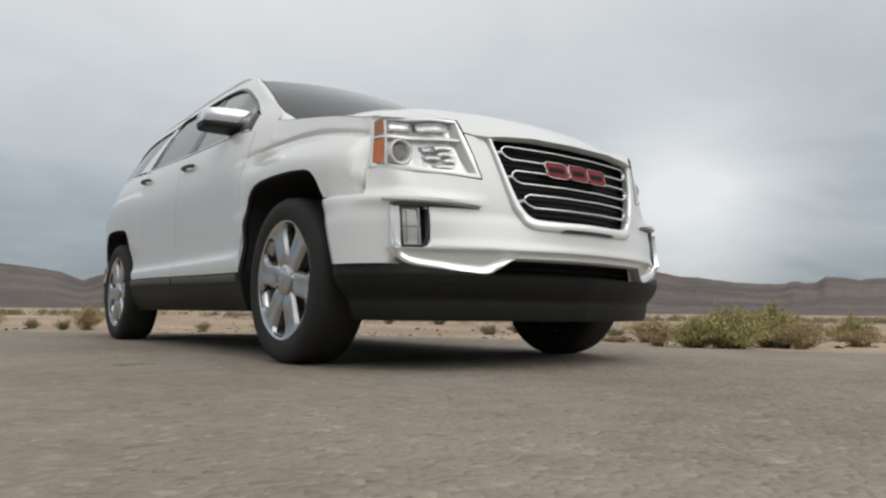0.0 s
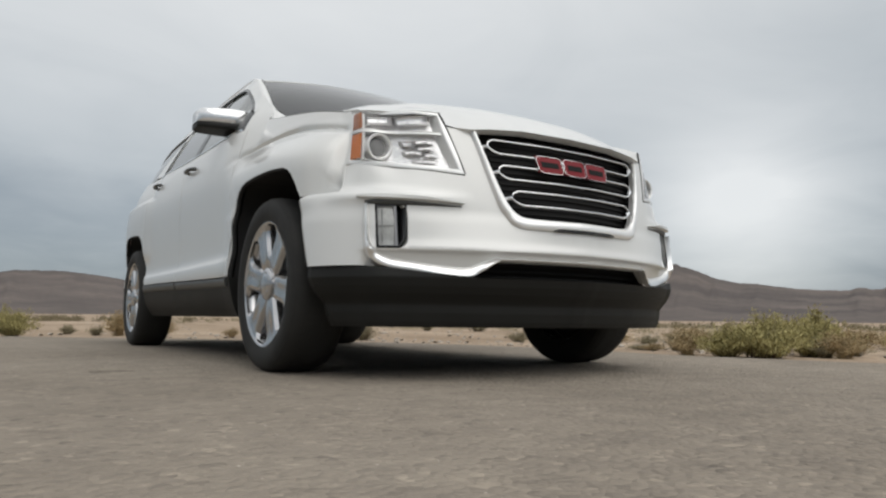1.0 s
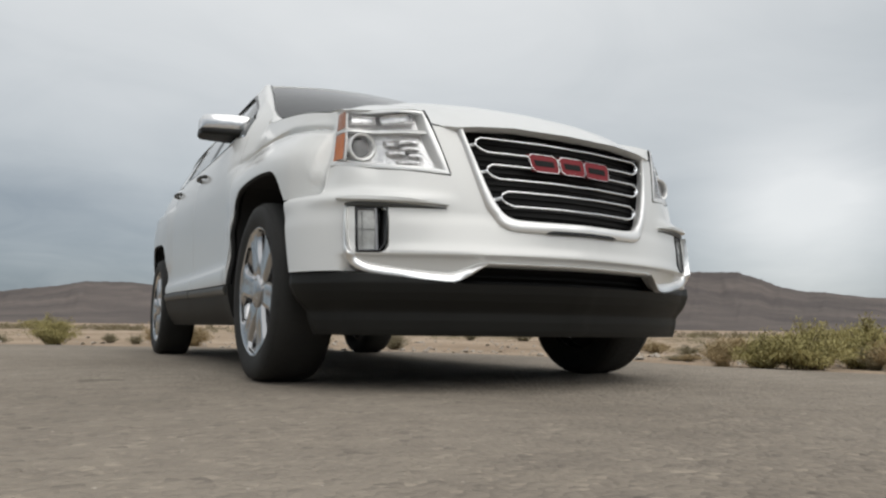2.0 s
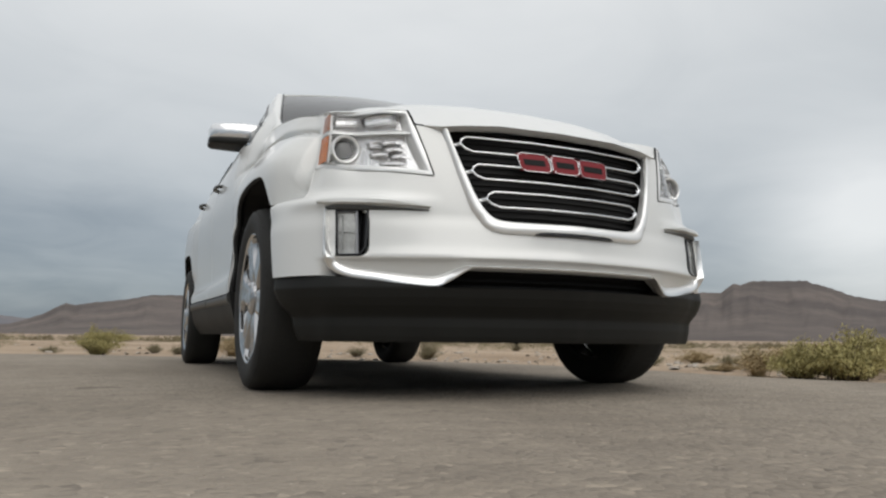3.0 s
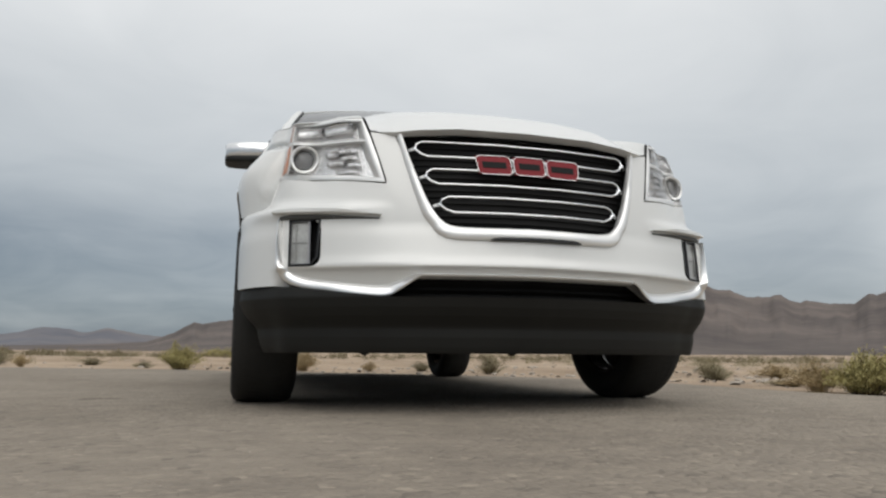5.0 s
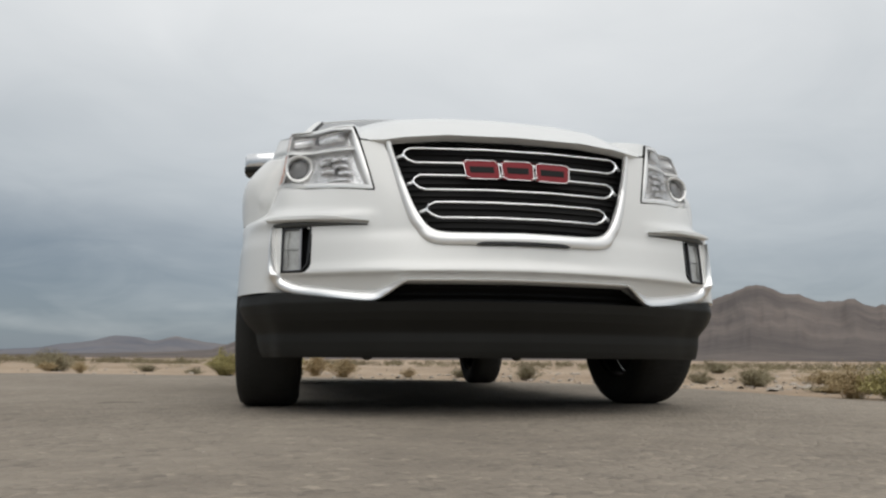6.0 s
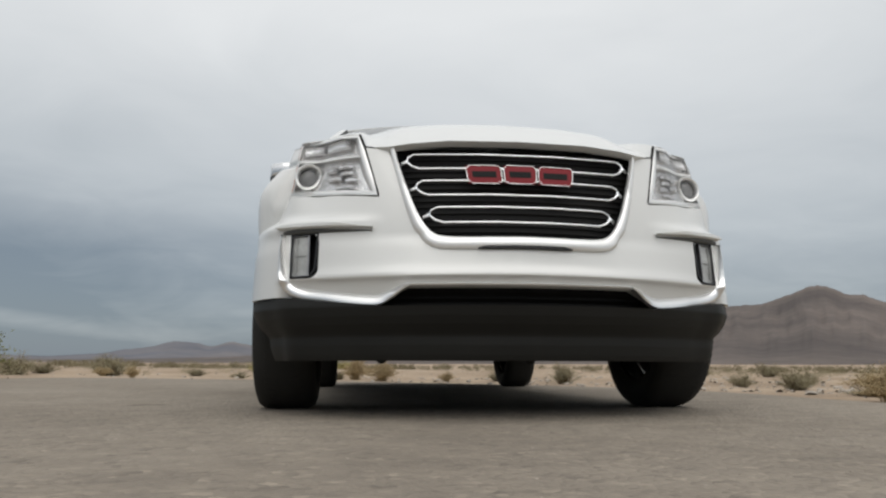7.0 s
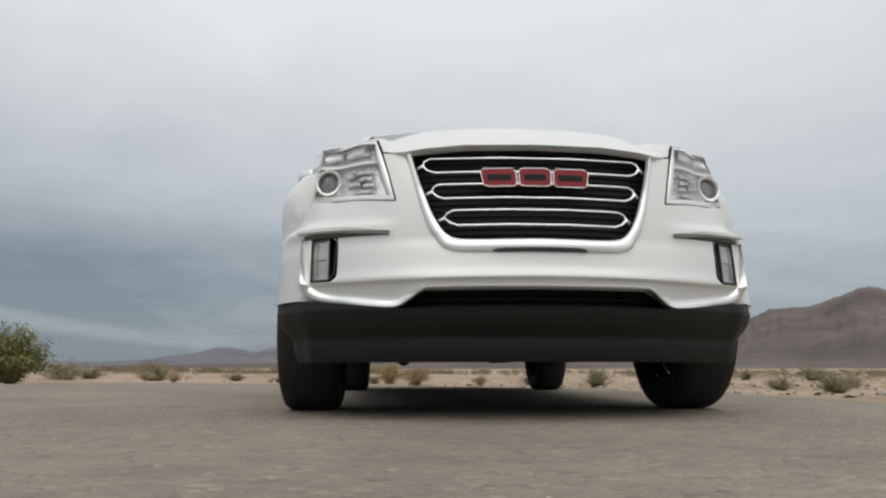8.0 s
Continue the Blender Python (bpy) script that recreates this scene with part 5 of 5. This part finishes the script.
def bush_meshes(seed, kind):
    """A unit bush (about 1 wide, 1 high): stems and foliage."""
    rng = random.Random(seed)
    sv, sf, lv, lf = [], [], [], []
    n = {"g": 110, "d": 70, "s": 110, "t": 150}[kind]
    for i in range(n):
        a = rng.uniform(0, 2 * math.pi)
        lean = rng.uniform(0.05, 1.0) ** 0.7
        h = rng.uniform(0.55, 1.0) * (1 - 0.45 * lean ** 2) * (1.0 + 0.25 * math.sin(a * 2 + seed))
        base = Vector((rng.gauss(0, 0.07), rng.gauss(0, 0.07), -0.03))
        tip = base + Vector((math.cos(a) * 0.52 * lean, math.sin(a) * 0.52 * lean, h))
        mid = base.lerp(tip, 0.5) + Vector((-math.cos(a), -math.sin(a), 0)) * 0.07 * lean + Vector((rng.gauss(0, 0.03), rng.gauss(0, 0.03), 0.03))
        pts = [base, mid, tip]
        r = 0.011 if kind != "s" else 0.007
        b = len(sv)
        for k, p in enumerate(pts):
            rr = r * (1, 0.7, 0.25)[k]
            for j in range(3):
                t = 2 * math.pi * j / 3
                sv.append(p + Vector((rr * math.cos(t), rr * math.sin(t), 0)))
        for k in range(2):
            for j in range(3):
                l = (j + 1) % 3
                sf.append((b + 3 * k + j, b + 3 * k + l, b + 3 * k + 3 + l, b + 3 * k + 3 + j))
        leaves = {"g": 95, "d": 90, "s": 26, "t": 170}[kind]
        for j in range(leaves):
            t = rng.uniform(0.06, 1.0) ** 0.8 if kind != "s" else rng.uniform(0.5, 1)
            p = (base.lerp(mid, t * 2) if t < 0.5 else mid.lerp(tip, t * 2 - 1)) + Vector((rng.gauss(0, 0.045), rng.gauss(0, 0.045), rng.gauss(0, 0.04)))
            if p.z > 0.0:
                leaf_quad(lv, lf, p, {"g": rng.uniform(0.04, 0.10), "d": rng.uniform(0.022, 0.05), "s": rng.uniform(0.05, 0.12), "t": rng.uniform(0.03, 0.06)}[kind], rng, 1.7 if kind == "g" else 0.6, {"g": 0.11, "d": 0.24, "s": 0.10, "t": 0.22}[kind])
    mats = {"g": LEAF, "d": LEAF_DULL, "s": STRAW, "t": LEAF_DARK}[kind]
    return mesh_from("twig", sv, sf, TWIG if kind != "s" else STRAW, False), mesh_from("foliage", lv, lf, mats, False)


KINDS = {"g": ("creosote_bush", "olive green creosote bush with thin twigs at the roadside", "bush"),
         "d": ("desert_shrub", "low grey-green dry shrub on the desert sand", "shrub"),
         "t": ("desert_bush", "tall dense dark green bush at the road edge", "bush"),
         "s": ("grass_clump", "clump of dry straw-coloured grass on sand", "grass clump")}
BUSH = {}
for kind in "gdst":
    BUSH[kind] = [bush_meshes(11 + 7 * k + ord(kind), kind) for k in range(4)]
# kind, x, y, width, height
SCRUB = [
    ("g", -1.54, 5.65, 0.42, 0.29), ("s", -0.52, 5.75, 0.40, 0.29), ("d", -0.95, 6.50, 0.22, 0.13), ("d", -0.72, 5.95, 0.24, 0.12), ("g", 4.93, 0.17, 0.40, 0.24),
    ("s", 2.90, -0.32, 0.31, 0.20), ("d", 2.95, -0.18, 0.27, 0.17), ("s", 2.24, 0.40, 0.30, 0.17), ("g", 2.30, 0.14, 0.44, 0.21), ("g", 2.46, -0.05, 0.50, 0.24),
    ("s", 2.66, 1.05, 0.26, 0.06), ("g", 3.06, -0.02, 0.44, 0.26), ("d", 3.45, -0.10, 0.28, 0.16), ("g", -1.79, 40.0, 2.6, 0.62),
    ("d", -7.56, 39.9, 0.9, 0.5), ("d", -2.10, 7.07, 0.32, 0.10), ("d", 2.70, 1.20, 0.27, 0.05), ("d", 2.85, 0.96, 0.27, 0.17), ("g", 3.25, 0.42, 0.50, 0.29),
    ("t", -5.50, 6.40, 1.15, 0.70), ("d", -6.56, 10.5, 0.84, 0.42), ("d", -6.23, 14.2, 0.88, 0.41), ("s", -0.23, 5.15, 0.39, 0.22), ("d", 1.50, 3.80, 0.34, 0.21),
    ("d", 2.88, 2.98, 0.28, 0.14), ("d", 2.78, 2.10, 0.24, 0.15), ("d", 5.84, 9.46, 0.34, 0.20), ("d", 7.00, 9.29, 0.69, 0.25),
    ("d", -4.66, 9.75, 0.75, 0.32), ("s", -3.61, 7.40, 0.26, 0.17), ("d", 3.38, 1.70, 0.32, 0.11), ("d", 2.75, 1.96, 0.29, 0.11), ("d", -6.4, 11.3, 0.69, 0.26),
    ("s", 3.3, 0.75, 0.3, 0.2), ("g", 3.75, 0.35, 0.6, 0.31), ("s", 4.1, -0.9, 0.45, 0.2), ("d", 3.8, -1.3, 0.35, 0.16), ("d", 4.6, 1.1, 0.4, 0.2),
    ("d", 1.0, 4.6, 0.3, 0.12), ("s", 0.5, 5.0, 0.22, 0.10), ("d", -3.0, 8.6, 0.4, 0.16), ("s", -4.4, 8.6, 0.3, 0.15), ("d", 3.9, 3.6, 0.35, 0.15),
    ("s", 4.2, 0.9, 0.5, 0.16), ("s", 4.9, 1.6, 0.6, 0.17), ("s", 5.6, 0.9, 0.6, 0.18), ("g", 5.8, 1.9, 0.5, 0.22), ("s", 4.3, 1.9, 0.5, 0.15), ("s", 5.1, 0.3, 0.5, 0.16),
    ("d", 6.4, 1.4, 0.5, 0.20), ("s", 3.7, 2.4, 0.45, 0.14), ("s", 6.8, 2.6, 0.7, 0.20), ("g", 6.6, 0.2, 0.5, 0.24), ("s", 3.9, -0.3, 0.45, 0.15), ("s", 5.2, 2.7, 0.6, 0.16),
]
for i, (kind, x, y, w, h) in enumerate(SCRUB):
    nm, lab, cat = KINDS[kind]
    stems, leaves = BUSH[kind][i % 4]
    b = thing(nm, (x, y, desert_z(x, y)), lab, cat, "desert scrub beside the road")
    tagged(part("twig", stems, b), kind="stuff")
    tagged(part("foliage", leaves, b), kind="stuff")
    b.scale = (w, w * 0.9, h)
    b.rotation_euler = (0, 0, i * 1.7)


def build_far_scrub(name, count, r0, spread, tall, seed, material_, label):
    """Scrub past counting, thinning out across the plain."""
    rng = random.Random(seed)
    verts, faces = [], []
    n = 0
    while n < count:
        r = r0 * math.exp(rng.uniform(0, spread))
        a = rng.uniform(-1.1, 2.0)
        x, y = r * math.sin(a), 2 + r * math.cos(a)
        # thickets and bare patches
        if edge_side(x, y) < 1.2 or noise.noise((x * 0.07, y * 0.03, 2)) < rng.uniform(-0.5, 0.25):
            continue
        n += 1
        h = rng.uniform(*tall) * (1 + min(1.4, r / 80))
        w = h * rng.uniform(0.7, 1.5)
        z0 = desert_z(x, y)
        k = 170 if r < 30 else (90 if r < 80 else 36)
        for j in range(k):
            u, t = rng.uniform(0, 2 * math.pi), rng.random()
            rr = math.sqrt(rng.random()) * w * (1 - 0.5 * t)
            leaf_quad(verts, faces, Vector((x + rr * math.cos(u), y + rr * math.sin(u), z0 + h * t * rng.uniform(0.4, 1))), h * (rng.uniform(0.06, 0.16) if r < 30 else rng.uniform(0.12, 0.32)), rng, 0.6, 0.25)
    return tagged(new(name, mesh_from(name, verts, faces, material_, False)), label, "scrub", kind="stuff")


def stone_field(name, count, where, size, label, seed):
    rng = random.Random(seed)
    verts, faces = [], []
    ico = [(0, 0, 1), (0.9, 0, 0.45), (0.28, 0.85, 0.45), (-0.72, 0.53, 0.45), (-0.72, -0.53, 0.45), (0.28, -0.85, 0.45), (0.72, 0.53, -0.45), (-0.28, 0.85, -0.45), (-0.9, 0, -0.45), (-0.28, -0.85, -0.45), (0.72, -0.53, -0.45)]
    tri = [(0, 1, 2), (0, 2, 3), (0, 3, 4), (0, 4, 5), (0, 5, 1), (1, 6, 2), (2, 7, 3), (3, 8, 4), (4, 9, 5), (5, 10, 1), (2, 6, 7), (3, 7, 8), (4, 8, 9), (5, 9, 10), (1, 10, 6)]
    n = 0
    while n < count:
        x, y, z = where(rng)
        if x is None:
            continue
        n += 1
        s = size(rng)
        q = Euler((rng.uniform(0, 6), rng.uniform(0, 6), rng.uniform(0, 6))).to_matrix()
        b = len(verts)
        for v in ico:
            p = q @ (Vector(v) * rng.uniform(0.75, 1.2))
            verts.append((x + p.x * s, y + p.y * s, z + p.z * s * 0.6 + s * 0.15))
        faces.extend(tuple(b + i for i in t) for t in tri)
    me = mesh_from(name, verts, faces, STONE, False)
    return tagged(new(name, me), label, "stones", kind="stuff")


def on_desert(rng):
    r = 2.0 * math.exp(rng.uniform(0, 2.6))
    a = rng.uniform(-0.9, 2.0)
    x, y = r * math.sin(a) * 1.2, 1 + r * math.cos(a)
    d = edge_side(x, y)
    return (x, y, desert_z(x, y)) if d > 0.02 else (None, 0, 0)


def on_road(rng):
    x, y = rng.uniform(-3.2, 3.2), rng.uniform(-2.9, 1.0) if rng.random() < 0.25 else rng.uniform(-2.9, -1.1)
    d = edge_side(x, y)
    return (x, y, -0.001) if d < -0.12 else (None, 0, 0)


build_far_scrub("far_scrub", 800, 9, 3.6, (0.07, 0.24), 5, LEAF_DULL, "sparse grey-green scrub dotted over the plain")
build_far_scrub("brown_scrub", 1300, 26, 1.9, (0.14, 0.30), 8, SCRUB_BROWN, "low olive-brown scrub in thickets across the plain")
stone_field("desert_stones", 2600, on_desert, lambda r: 0.006 + 0.034 * r.random() ** 4, "loose grey-brown stones strewn over the sand", 3)
stone_field("road_gravel", 1500, on_road, lambda r: 0.0012 + 0.0030 * r.random() ** 3, "fine loose gravel lying on the asphalt", 4)
